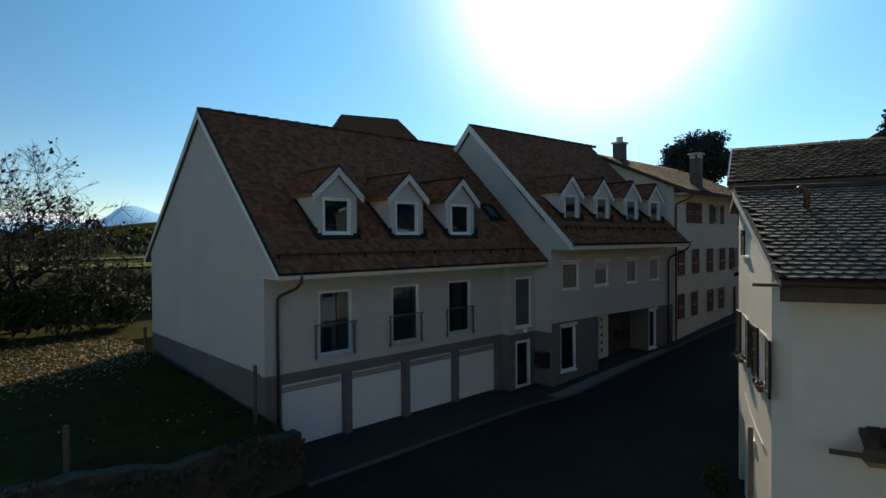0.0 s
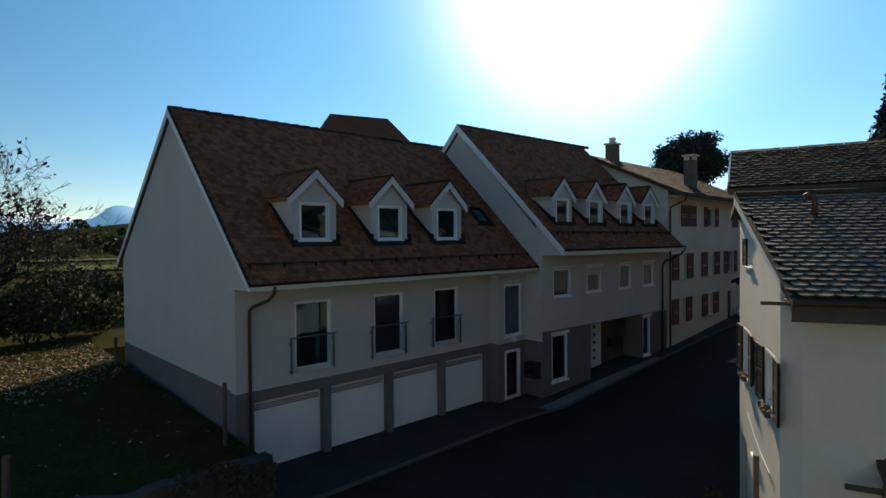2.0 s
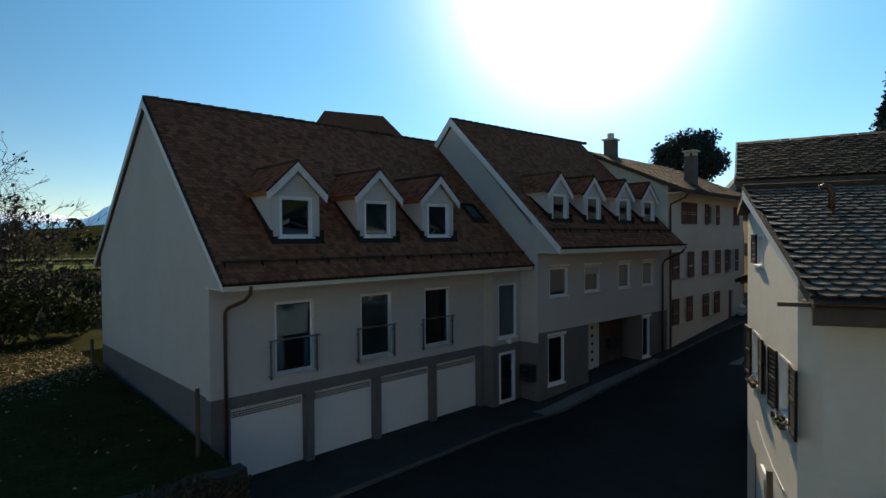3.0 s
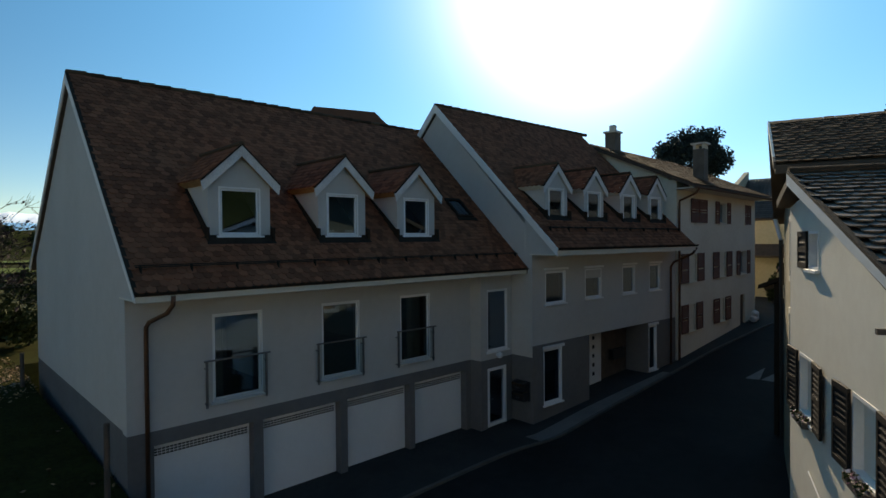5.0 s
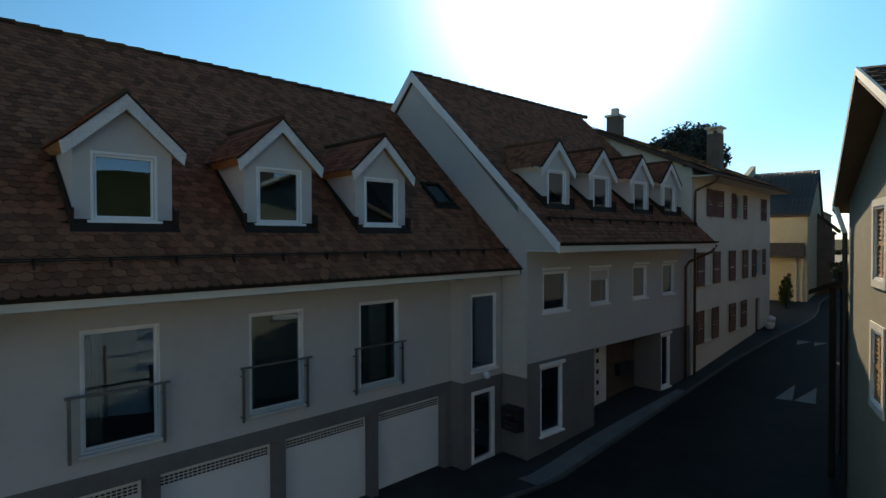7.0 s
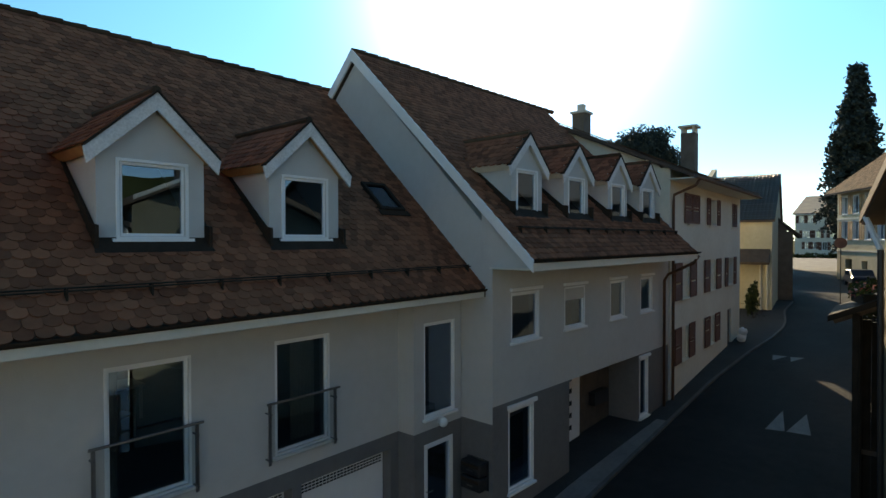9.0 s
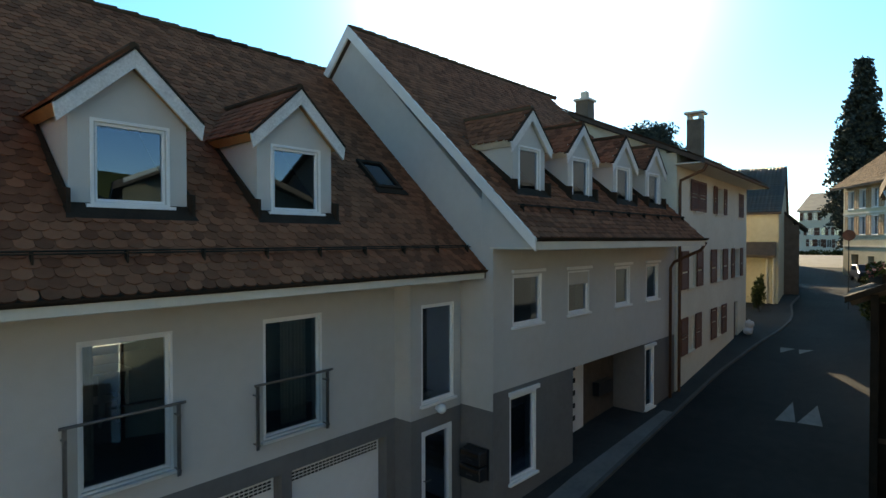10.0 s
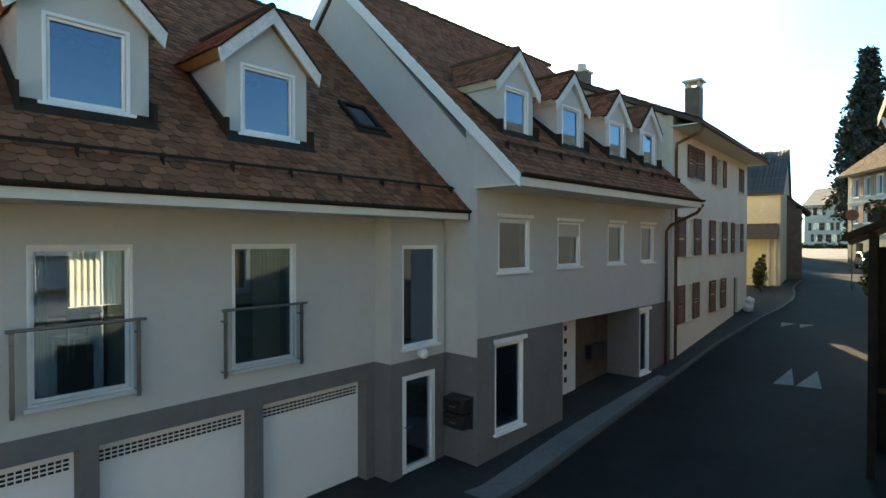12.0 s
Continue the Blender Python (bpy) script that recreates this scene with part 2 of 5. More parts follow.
def tube(bm, pts, r, n=8, caps=True):
    pts = [Vector(p) for p in pts]
    rings = []
    for k, p in enumerate(pts):
        d = (pts[min(k + 1, len(pts) - 1)] - pts[max(k - 1, 0)]).normalized()
        a = d.orthogonal().normalized() if k == 0 else (prev - d * prev.dot(d)).normalized()
        prev = a
        c = d.cross(a)
        rr = r[k] if isinstance(r, (list, tuple)) else r
        rings.append([bm.verts.new(p + (a * math.cos(t) + c * math.sin(t)) * rr) for t in (2 * math.pi * j / n for j in range(n))])
    for a, b in zip(rings, rings[1:]):
        for j in range(n):
            bm.faces.new((a[j], a[(j + 1) % n], b[(j + 1) % n], b[j]))
    if caps:
        bm.faces.new(rings[0][::-1])
        bm.faces.new(rings[-1])


def wall(bm, u0, u1, z0, z1, holes=(), y0=0.0, th=0.3):
    """An upright wall along x, front face at y0, with rectangular holes (ua, ub, za, zb) right through it."""
    us = sorted({u0, u1, *[h[0] for h in holes], *[h[1] for h in holes]})
    zs = sorted({z0, z1, *[min(max(h[2], z0), z1) for h in holes], *[min(max(h[3], z0), z1) for h in holes]})
    us, zs = [u for u in us if u0 <= u <= u1], [z for z in zs if z0 <= z <= z1]
    solid = {}
    for i in range(len(us) - 1):
        for j in range(len(zs) - 1):
            cu, cz = (us[i] + us[i + 1]) / 2, (zs[j] + zs[j + 1]) / 2
            solid[i, j] = not any(h[0] < cu < h[1] and h[2] < cz < h[3] for h in holes)
    vs = {}

    def v(i, j, k):
        if (i, j, k) not in vs:
            vs[i, j, k] = bm.verts.new((us[i], y0 + (th if k else 0), zs[j]))
        return vs[i, j, k]
    for (i, j), s in solid.items():
        if not s:
            continue
        bm.faces.new((v(i, j, 0), v(i + 1, j, 0), v(i + 1, j + 1, 0), v(i, j + 1, 0)))
        bm.faces.new((v(i, j, 1), v(i, j + 1, 1), v(i + 1, j + 1, 1), v(i + 1, j, 1)))
        for di, dj, a, b in ((-1, 0, (i, j), (i, j + 1)), (1, 0, (i + 1, j + 1), (i + 1, j)), (0, -1, (i + 1, j), (i, j)), (0, 1, (i, j + 1), (i + 1, j + 1))):
            if not solid.get((i + di, j + dj), False):
                bm.faces.new((v(*a, 0), v(*b, 0), v(*b, 1), v(*a, 1)))


def part(name, bm, material, parent=None, label="", m=None, bevel=0.0, smooth=False):
    """Links a bmesh (or a mesh) as one mesh object under a thing or a part."""
    if isinstance(bm, bmesh.types.BMesh):
        if len(bm.faces) > 1:
            bmesh.ops.recalc_face_normals(bm, faces=bm.faces)
        me = bpy.data.meshes.new(name)
        bm.to_mesh(me)
        bm.free()
        me.materials.append(M[material])
        if smooth:
            me.polygons.foreach_set("use_smooth", [True] * len(me.polygons))
    else:
        me = bm
    ob = new(name, me)
    if parent is not None:
        ob.parent = parent
    if m is not None:
        ob.matrix_basis = m
    if label:
        ob["label"] = label
    if bevel:
        bv = ob.modifiers.new("edges", "BEVEL")
        bv.width, bv.segments, bv.limit_method = bevel, 1, "ANGLE"
    return ob


def thing(name, m, label, category, group="", kind=""):
    ob = new(name)
    ob.matrix_basis = m
    return tagged(ob, label, category, group, kind)


def bx(*args):
    bm = bmesh.new()
    box(bm, *args)
    return bm


def sheet(u0, u1, y, z0, z1):
    """A thin upright pane facing -y."""
    bm = bmesh.new()
    bm.faces.new([bm.verts.new(p) for p in ((u0, y, z0), (u1, y, z0), (u1, y, z1), (u0, y, z1))])
    return bm


def frame_bm(u0, u1, z0, z1, y, w, d, mull=()):
    """A rectangular frame of bars w wide and d deep; mull: upright bars at these places."""
    bm = bmesh.new()
    wall(bm, u0, u1, z0, z1, [(u0 + w, u1 - w, z0 + w, z1 - w)], y, d)
    for u in mull:
        box(bm, u - w * 0.6, u + w * 0.6, y, y + d, z0 + w, z1 - w)
    return bm


def window(house, u0, u1, z0, z1, y, frame_mat="white_paint", w=0.045, sill=True, mull=(), curtain=0, label="", reveal=0.1, proud=0.012):
    """A window set into an opening: deep frame, sash, pane, sill and, inside, a curtain."""
    fr = part("window", frame_bm(u0, u1, z0, z1, y - proud, w, reveal + 0.07), frame_mat, house, label)
    sw = w + 0.045
    part("sash", frame_bm(u0 + w, u1 - w, z0 + w, z1 - w, y + reveal, 0.045, 0.05, mull), frame_mat, fr)
    p = part("pane", sheet(u0 + sw * 0.9, u1 - sw * 0.9, y + reveal + 0.02, z0 + sw * 0.9, z1 - sw * 0.9), "glass", fr)
    p.visible_shadow = False
    if sill:
        part("sill", bx(u0 - 0.05, u1 + 0.05, y - 0.07, y + reveal, z0 - 0.05, z0 + 0.003), frame_mat, fr, bevel=0.005)
    if curtain:
        bm = bmesh.new()
        n, width = 26, (u1 - u0) * abs(curtain)
        ua = u0 + 0.05 if curtain > 0 else u1 - 0.05 - width
        cols = []
        for k in range(n + 1):
            uu, yy = ua + width * k / n, y + 0.42 + 0.035 * math.sin(k * 1.7)
            cols.append((bm.verts.new((uu, yy, z0 + 0.02)), bm.verts.new((uu, yy, z1 + 0.05))))
        for a, b in zip(cols, cols[1:]):
            bm.faces.new((a[0], b[0], b[1], a[1]))
        part("curtain", bm, "curtain", fr, smooth=True)
    return fr


SLAT = {}


def shutter(house, u0, u1, z0, z1, y, material, m=None, name="shutter"):
    """A louvred leaf: a frame with a middle rail, and its slats."""
    bm = bmesh.new()
    w = u1 - u0
    zm = (z0 + z1) / 2
    wall(bm, u0, u1, z0, z1, [(u0 + 0.06, u1 - 0.06, z0 + 0.08, zm - 0.04), (u0 + 0.06, u1 - 0.06, zm + 0.04, z1 - 0.08)], y, 0.04)
    leaf = part(name, bm, material, house, m=m)
    if material == "shutter_dark":
        part("panel", bx(u0 + 0.05, u1 - 0.05, y + 0.012, y + 0.03, z0 + 0.07, z1 - 0.07), material, leaf)
    key = (round(w, 3), material)
    if key not in SLAT:
        bm = bmesh.new()
        prism(bm, [(0, 0.004, -0.005), (0, 0.036, 0.065), (0, 0.036, 0.08), (0, 0.004, 0.01)], (w - 0.11, 0, 0))
        bmesh.ops.recalc_face_normals(bm, faces=bm.faces)
        me = bpy.data.meshes.new("slat")
        bm.to_mesh(me)
        bm.free()
        me.materials.append(M[material])
        SLAT[key] = me
    z = z0 + 0.085
    while z < z1 - 0.14:
        if abs(z + 0.04 - zm) > 0.07:
            part("slat", SLAT[key], material, leaf, m=Matrix.Translation((u0 + 0.055, y, z)))
        z += 0.08
    return leaf


def gutter(house, p, q, r=0.07, material="copper"):
    """A half-round gutter from p to q."""
    bm = bmesh.new()
    p, q = Vector(p), Vector(q)
    d = (q - p).normalized()
    s = d.cross(Vector((0, 0, 1)))
    rows = []
    for e in (p, q):
        rows.append([bm.verts.new(e + s * (math.cos(a) * k) + Vector((0, 0, -math.sin(a) * k))) for k in (r, r - 0.008) for a in ([math.pi * j / 8 for j in range(9)] if k == r else [math.pi * j / 8 for j in range(8, -1, -1)])])
    n = len(rows[0])
    for j in range(n):
        bm.faces.new((rows[0][j], rows[0][(j + 1) % n], rows[1][(j + 1) % n], rows[1][j]))
    return part("gutter", bm, material, house)


def tiles(roof, o, ex, ey, nu, nv, w, h, material, near=None, skip=None, lift=0.03, seed=1):
    """Rounded flat tiles laid on the slope at o, ex along the eave, ey up the slope (unit vectors). near(i, j): single pieces; the rest in one mesh."""
    rng = random.Random(seed)
    o, ex, ey = Vector(o), Vector(ex).normalized(), Vector(ey).normalized()
    ez = ex.cross(ey)
    hw, ln, t = w * 0.485, h * 1.9, 0.018
    shape = [(-hw, ln), (-hw, 0.055), (-hw * 0.72, 0.018), (-hw * 0.3, 0.0), (hw * 0.3, 0.0), (hw * 0.72, 0.018), (hw, 0.055), (hw, ln)]
    base = [(a, b, t + lift * (1 - b / ln)) for a, b in shape] + [(a, b, lift * (1 - b / ln) - 0.004) for a, b in shape[1:7]]
    faces = [tuple(range(8))] + [(k + 2, k + 1, 8 + k, 9 + k) for k in range(5)] + [(1, 0, 8), (7, 6, 13)]
    one = bpy.data.meshes.new("tile")
    one.from_pydata(base, [], [tuple(reversed(f)) for f in faces])
    one.materials.append(M[material])
    turn = Matrix((ex, ey, ez)).transposed().to_4x4()
    vs, fs, count = [], [], 0
    for j in range(nv):
        for i in range(-(j % 2), nu):
            u, v = (i + 0.5 + 0.5 * (j % 2)) * w + rng.uniform(-0.006, 0.006), j * h + rng.uniform(-0.008, 0.008)
            if u < 0.02 or u > nu * w - 0.02 or (skip and skip(u, v)):
                continue
            m = Matrix.Translation(o + ex * u + ey * v) @ turn @ pose(0, 0, rng.uniform(0, 0.006), rng.uniform(-0.8, 0.8), rng.uniform(-1.2, 1.2), rng.uniform(-1.5, 1.5))
            if near and count < 300 and near(u, v):
                part("tile", one, material, roof, m=m)
                count += 1
            else:
                k = len(vs)
                vs += [tuple(m @ Vector(p)) for p in base]
                fs += [tuple(k + q for q in reversed(f)) for f in faces]
    me = bpy.data.meshes.new("tiling")
    me.from_pydata(vs, [], fs)
    me.materials.append(M[material])
    tagged(part("tiling", me, material, roof), kind="stuff")


# ---- ground ----
def street_z(x):
    return 0.0 if x < 9 else (0.065 * (x - 9) ** 2 / 6 if x < 12 else 0.0975 + 0.063 * (min(x, 42) - 12) + 0.02 * max(0, min(x, 90) - 42)) - 0.02


def garden_z(x, y):
    return 1.2 + 0.048 * min(max(y, -2), 11) + 0.02 * max(0, min(y - 11, 60)) + 0.06 * noise.noise(Vector((x * 0.3, y * 0.3, 0))) + 0.012 * max(0, min(-x, 40))


def ground_z(x, y):
    if x < 0.0 and y > -1.75:
        return garden_z(x, y)
    if y > 13 and x < 60:
        return garden_z(x, y)
    return street_z(x) - 0.02


def build_ground():
    xs = [-3000, -1500, -700, -300, -150, -90, -60, -45, -35, -28, -22] + [-18 + 0.75 * k for k in range(24)] + [-0.05, 0.05, 3, 6, 9, 10, 11, 12, 16, 20, 25, 30, 36, 42, 50, 60, 75, 95, 130, 200, 400, 1000, 3000]
    ys = [-3000, -1000, -400, -150, -80, -50, -35, -25, -20, -16, -13, -10, -7, -4.5, -3, -1.8, -1.7] + [-1.2 + 0.75 * k for k in range(22)] + [16, 18, 21, 25, 30, 36, 45, 60, 85, 120, 180, 300, 600, 1200, 3000]
    bm = bmesh.new()
    g = [[bm.verts.new((x, y, ground_z(x, y) if max(abs(x), abs(y)) < 200 else 1.0)) for x in xs] for y in ys]
    for a, b in zip(g, g[1:]):
        for i in range(len(xs) - 1):
            bm.faces.new((a[i], a[i + 1], b[i + 1], b[i]))
    ob = part("ground", bm, "grass")
    tagged(ob, "rough green and brown grass with fallen leaves", "ground", kind="structure")


def strip(name, material, x0, x1, ya, yb, dz, label, n=60):
    """A sheet that follows the street from x0 to x1 between the lines ya(x) and yb(x)."""
    bm = bmesh.new()
    rows = []
    for k in range(n + 1):
        x = x0 + (x1 - x0) * k / n
        rows.append([bm.verts.new((x, y, street_z(x) + d)) for y, d in ((ya(x), -0.2), (ya(x), dz), (yb(x), dz), (yb(x), -0.2))])
    for a, b in zip(rows, rows[1:]):
        for j in range(3):
            bm.faces.new((a[j], b[j], b[j + 1], a[j + 1]))
    return tagged(part(name, bm, material), label, name, kind="structure")


def kerb_y(x):
    pts = ((9.5, -2.35), (11.0, -2.78), (14, -2.82), (18.7, -2.92), (24.6, -3.05), (30.0, -3.45), (33.3, -3.85), (36.0, -3.98), (37.8, -3.88), (41, -3.42), (46, -3.3))
    if x <= pts[0][0]:
        return pts[0][1]
    for (a, ya), (b, yb) in zip(pts, pts[1:]):
        if x <= b:
            return ya + (yb - ya) * (x - a) / (b - a)
    return -3.3


build_ground()
strip("road", "asphalt", -40, 79, lambda x: -14.0 if x < 12 else -8.9, lambda x: kerb_y(x) - 0.1, 0.0, "dark worn asphalt village street rising gently")
strip("yard", "asphalt", 46, 79, lambda x: -3.4, lambda x: 6.0, 0.004, "dark asphalt yard beside the street", 20)
strip("pavement", "paving", -0.1, 46, kerb_y, lambda x: 0.2 if x < 10 else -0.4, 0.055, "dark grey pavement along the house fronts")
strip("kerb", "kerb", -0.1, 46, lambda x: kerb_y(x) - 0.1, lambda x: kerb_y(x) + 0.004, 0.07, "pale granite kerb stones along the street")
strip("gutter_strip", "concrete", 10.6, 19.6, kerb_y, lambda x: kerb_y(x) + 0.58 - 0.035 * max(0, x - 14) ** 1.2, 0.062, "pale worn concrete strip at the road edge", 24)
# Paler sheet stands in for bright sunlight on the far ground.
bm = bmesh.new()
bm.faces.new([bm.verts.new(p) for p in ((78, -12, 2.72), (98, -12, 3.62), (98, 8, 3.62), (78, 8, 2.72))])
tagged(part("forecourt", bm, "sunlit_ground"), "paler ground sheet for the sunlit street end", "forecourt", kind="structure")


# ---- grey and white house with four garages ----
def balcony_rail(house, u0, u1, zb, zt):
    bm = bmesh.new()
    tube(bm, [(u0 - 0.24, -0.16, zt), (u1 + 0.11, -0.16, zt)], 0.022, 10)
    rail = part("balcony_rail", bm, "steel", house, "brushed steel rail in front of the window", smooth=False)
    for u in (u0 - 0.175, u1 + 0.025):
        bm = bmesh.new()
        box(bm, u - 0.025, u + 0.025, -0.14, -0.115, zb, zt - 0.02)
        for z in (zb + 0.08, zt - 0.18):
            tube(bm, [(u, -0.12, z), (u, 0.01, z)], 0.014, 8)
            tube(bm, [(u, -0.17, z), (u, -0.135, z)], 0.022, 8)
        part("post", bm, "steel", rail)
    g = part("glass_panel", sheet(u0 - 0.145, u1 - 0.005, -0.127, zb + 0.04, zt - 0.04), "clear", rail, "clear glass balustrade panel")
    g.visible_shadow = False


def garage_door(house, u0, u1, z1):
    bm = bmesh.new()
    z, n = 0.03, 4
    box(bm, u0, u1, 0.24, 0.28, 0.03, z1 + 0.02)
    d = part("garage_door", bm, "garage", house, "white panel door with rows of vent slots", bevel=0.006)
    k = 25
    slot_me = SLAT.get("vent")
    if slot_me is None:
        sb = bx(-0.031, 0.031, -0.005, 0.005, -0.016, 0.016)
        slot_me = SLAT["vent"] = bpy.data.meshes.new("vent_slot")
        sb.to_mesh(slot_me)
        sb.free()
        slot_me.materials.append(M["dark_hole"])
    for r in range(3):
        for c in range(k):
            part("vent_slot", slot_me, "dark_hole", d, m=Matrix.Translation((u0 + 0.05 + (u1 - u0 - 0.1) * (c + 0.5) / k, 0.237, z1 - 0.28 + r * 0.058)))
    part("seal", bx(u0, u1, 0.225, 0.242, 0.03, 0.06), "black_metal", d)
    return d


def dormer(house, c, half, zb, zw0, zw1, ww, zeave, zridge, y0, roof_z, slope, tile_mat="tile", seed=3, wood="bare_wood", side=0.15, fore=0.26):
    """A small gabled dormer with its front at y0; the roof plane is z = roof_z + slope * (y - y0)."""
    back = lambda z: y0 + (z - roof_z) / slope
    bm = bmesh.new()
    wall(bm, c - half, c + half, zb, zeave, [(c - ww, c + ww, zw0, zw1)], y0, 0.12)
    pitch = (zridge - zeave) / (half + side)
    prism(bm, [(c - half, y0, zeave), (c + half, y0, zeave), (c, y0, zeave + pitch * half - 0.02)], (0, 0.12, 0))
    d = part("dormer", bm, "render_white", house, "white rendered gabled dormer with one window")
    for s in (-1, 1):
        bm = bmesh.new()
        x = c + s * half
        prism(bm, [(x, y0 + 0.12, zb), (x, y0 + 0.12, zeave), (x, back(zeave) + 0.1, zeave)], (-s * 0.1, 0, 0))
        part("cheek", bm, "render_white", d)
        # flashing beside the cheek
        bm = bmesh.new()
        xo = x + s * 0.012
        prism(bm, [(xo, y0 - 0.14, roof_z - 0.14 * slope + 0.02), (xo, y0 - 0.14, roof_z + 0.24), (xo, y0 + 0.03, roof_z + 0.26), (xo, back(zeave) - 0.1, zeave - 0.02), (xo, back(zeave), zeave - 0.02)], (s * 0.05, 0, 0))
        part("flashing", bm, "flashing", d)
        # roof half
        bm = bmesh.new()
        ridge, eave = Vector((c, 0, zridge)), Vector((c + s * (half + side), 0, zeave - 0.02))
        nrm = Vector((s * (zridge - zeave), 0, half + side)).normalized()
        front = y0 - fore
        yr, ye = back(zridge) + 0.15, back(zeave) + 0.12
        top = [ridge + Vector((0, front, 0)), eave + Vector((0, front, 0)), eave + Vector((0, ye, 0)), ridge + Vector((0, yr, 0))]
        low = [p - nrm * 0.15 for p in top]
        vt, vb = [bm.verts.new(p) for p in top], [bm.verts.new(p) for p in low]
        bm.faces.new(vt), bm.faces.new(vb[::-1])
        for k in range(4):
            bm.faces.new((vt[k], vt[(k + 1) % 4], vb[(k + 1) % 4], vb[k]))
        r = part("dormer_roof", bm, wood, d, "pine boarded dormer roof under brown tiles")
        # tiles on it
        ey = (ridge - eave).normalized()
        ex = Vector((0, -1, 0)) if s < 0 else Vector((0, 1, 0))
        ln = (ridge - eave).length
        o = eave + Vector((0, front, 0)) if s > 0 else eave + Vector((0, front + 0.19 * int((yr - front) / 0.19), 0))

        def off(u, v, s=s, ln=ln, o=o, ye=ye, yr=yr):
            y = o.y + u if s > 0 else o.y - u
            return y > ye + (yr - ye) * v / ln + 0.05
        tiles(d, o + nrm * 0.005 - ey * 0.03, ex, ey, int((yr - front) / 0.19), int(ln / 0.155), 0.19, 0.155, tile_mat, skip=off, seed=seed, lift=0.025)
        # bargeboard
        bm = bmesh.new()
        a, b = ridge + Vector((0, front - 0.03, 0)), eave + Vector((0, front - 0.03, 0)) - ey * 0.06
        dn = Vector((0, 0, -0.21))
        prism(bm, [a, b, b + dn * 1.2 + ey * 0.05, a + dn * 1.2], (0, 0.04, 0))
        part("bargeboard", bm, "worn_paint", d, "white bargeboard with grey weathered stains", bevel=0.004)
    for s in (-1, 1):
        bm = bmesh.new()
        a, b = Vector((c, y0 - fore - 0.05, zridge + 0.035)), Vector((c + s * (half + side + 0.03), y0 - fore - 0.05, zeave - 0.02))
        prism(bm, [a, b, b + Vector((0, 0, -0.035)), a + Vector((0, 0, -0.035))], (0, 0.12, 0))
        part("edge_trim", bm, "flashing", d)
    bm = bmesh.new()
    lo, hi = Vector((0, y0 - 0.2, roof_z - 0.2 * slope + 0.055)), Vector((0, y0 - 0.006, roof_z + 0.07))
    wa, wb = Vector((half + 0.08, 0, 0)), Vector((half + 0.03, 0, 0))
    mid = Vector((c, 0, 0))
    prism(bm, [mid - wa + lo, mid + wa + lo, mid + wb + hi, mid - wb + hi], (0, 0.012, 0.012))
    part("apron", bm, "flashing", d)
    bm = bmesh.new()
    wall(bm, c - ww - 0.06, c + ww + 0.06, zw0 - 0.05, zw1 + 0.05, [(c - ww - 0.015, c + ww + 0.015, zw0 - 0.005, zw1 + 0.005)], y0 - 0.02, 0.10)
    f = part("window_frame", bm, "white_paint", d, bevel=0.004)
    part("sash", frame_bm(c - ww - 0.015, c + ww + 0.015, zw0 - 0.005, zw1 + 0.005, y0 + 0.012, 0.045, 0.06), "white_paint", d, bevel=0.006)
    p = part("pane", sheet(c - ww + 0.03, c + ww - 0.03, y0 + 0.05, zw0 + 0.03, zw1 - 0.03), "glass", d)
    p.visible_shadow = False
    part("sill", bx(c - ww - 0.12, c + ww + 0.12, y0 - 0.07, y0 - 0.021, zw0 - 0.075, zw0 - 0.03), "white_paint", d)
    bm = bmesh.new()
    tube(bm, [(c, y0 - fore, zridge + 0.03), (c, back(zridge) + 0.1, zridge + 0.03)], 0.07, 8)
    part("ridge_tile", bm, "tile_old", d)
    return d


def snow_rail(roof_parent, x0, x1, y, zr, step=0.95):
    bm = bmesh.new()
    for dy in (0.0, 0.06):
        tube(bm, [(x0, y - dy, zr + 0.09 - 0.5 * dy), (x1, y - dy, zr + 0.09 - 0.5 * dy)], 0.011, 8)
    r = part("snow_rail", bm, "flashing", roof_parent, "dark metal snow guard rail on the roof")
    k = int((x1 - x0) / step)
    for i in range(k + 1):
        x = x0 + 0.1 + (x1 - x0 - 0.2) * i / k
        part("bracket", bx(x - 0.011, x + 0.011, y - 0.07, y + 0.02, zr - 0.08, zr + 0.10), "flashing", r)


def ridge_tiles(roof, x0, y, z, n):
    bm = bmesh.new()
    tube(bm, [(0, 0, 0.0), (0.45, 0, 0.022)], [0.075, 0.085], 10)
    me = bpy.data.meshes.new("ridge_tile")
    bm.to_mesh(me)
    bm.free()
    me.materials.append(M["tile_old"])
    for k in range(n):
        part("ridge_tile", me, "tile_old", roof, m=Matrix.Translation((x0 + 0.42 * k, y, z + 0.01)))


HOUSE_M = pose(0, 0, 0, 0, 0, -1.7)
EY = -0.45      # front of the entrance bay


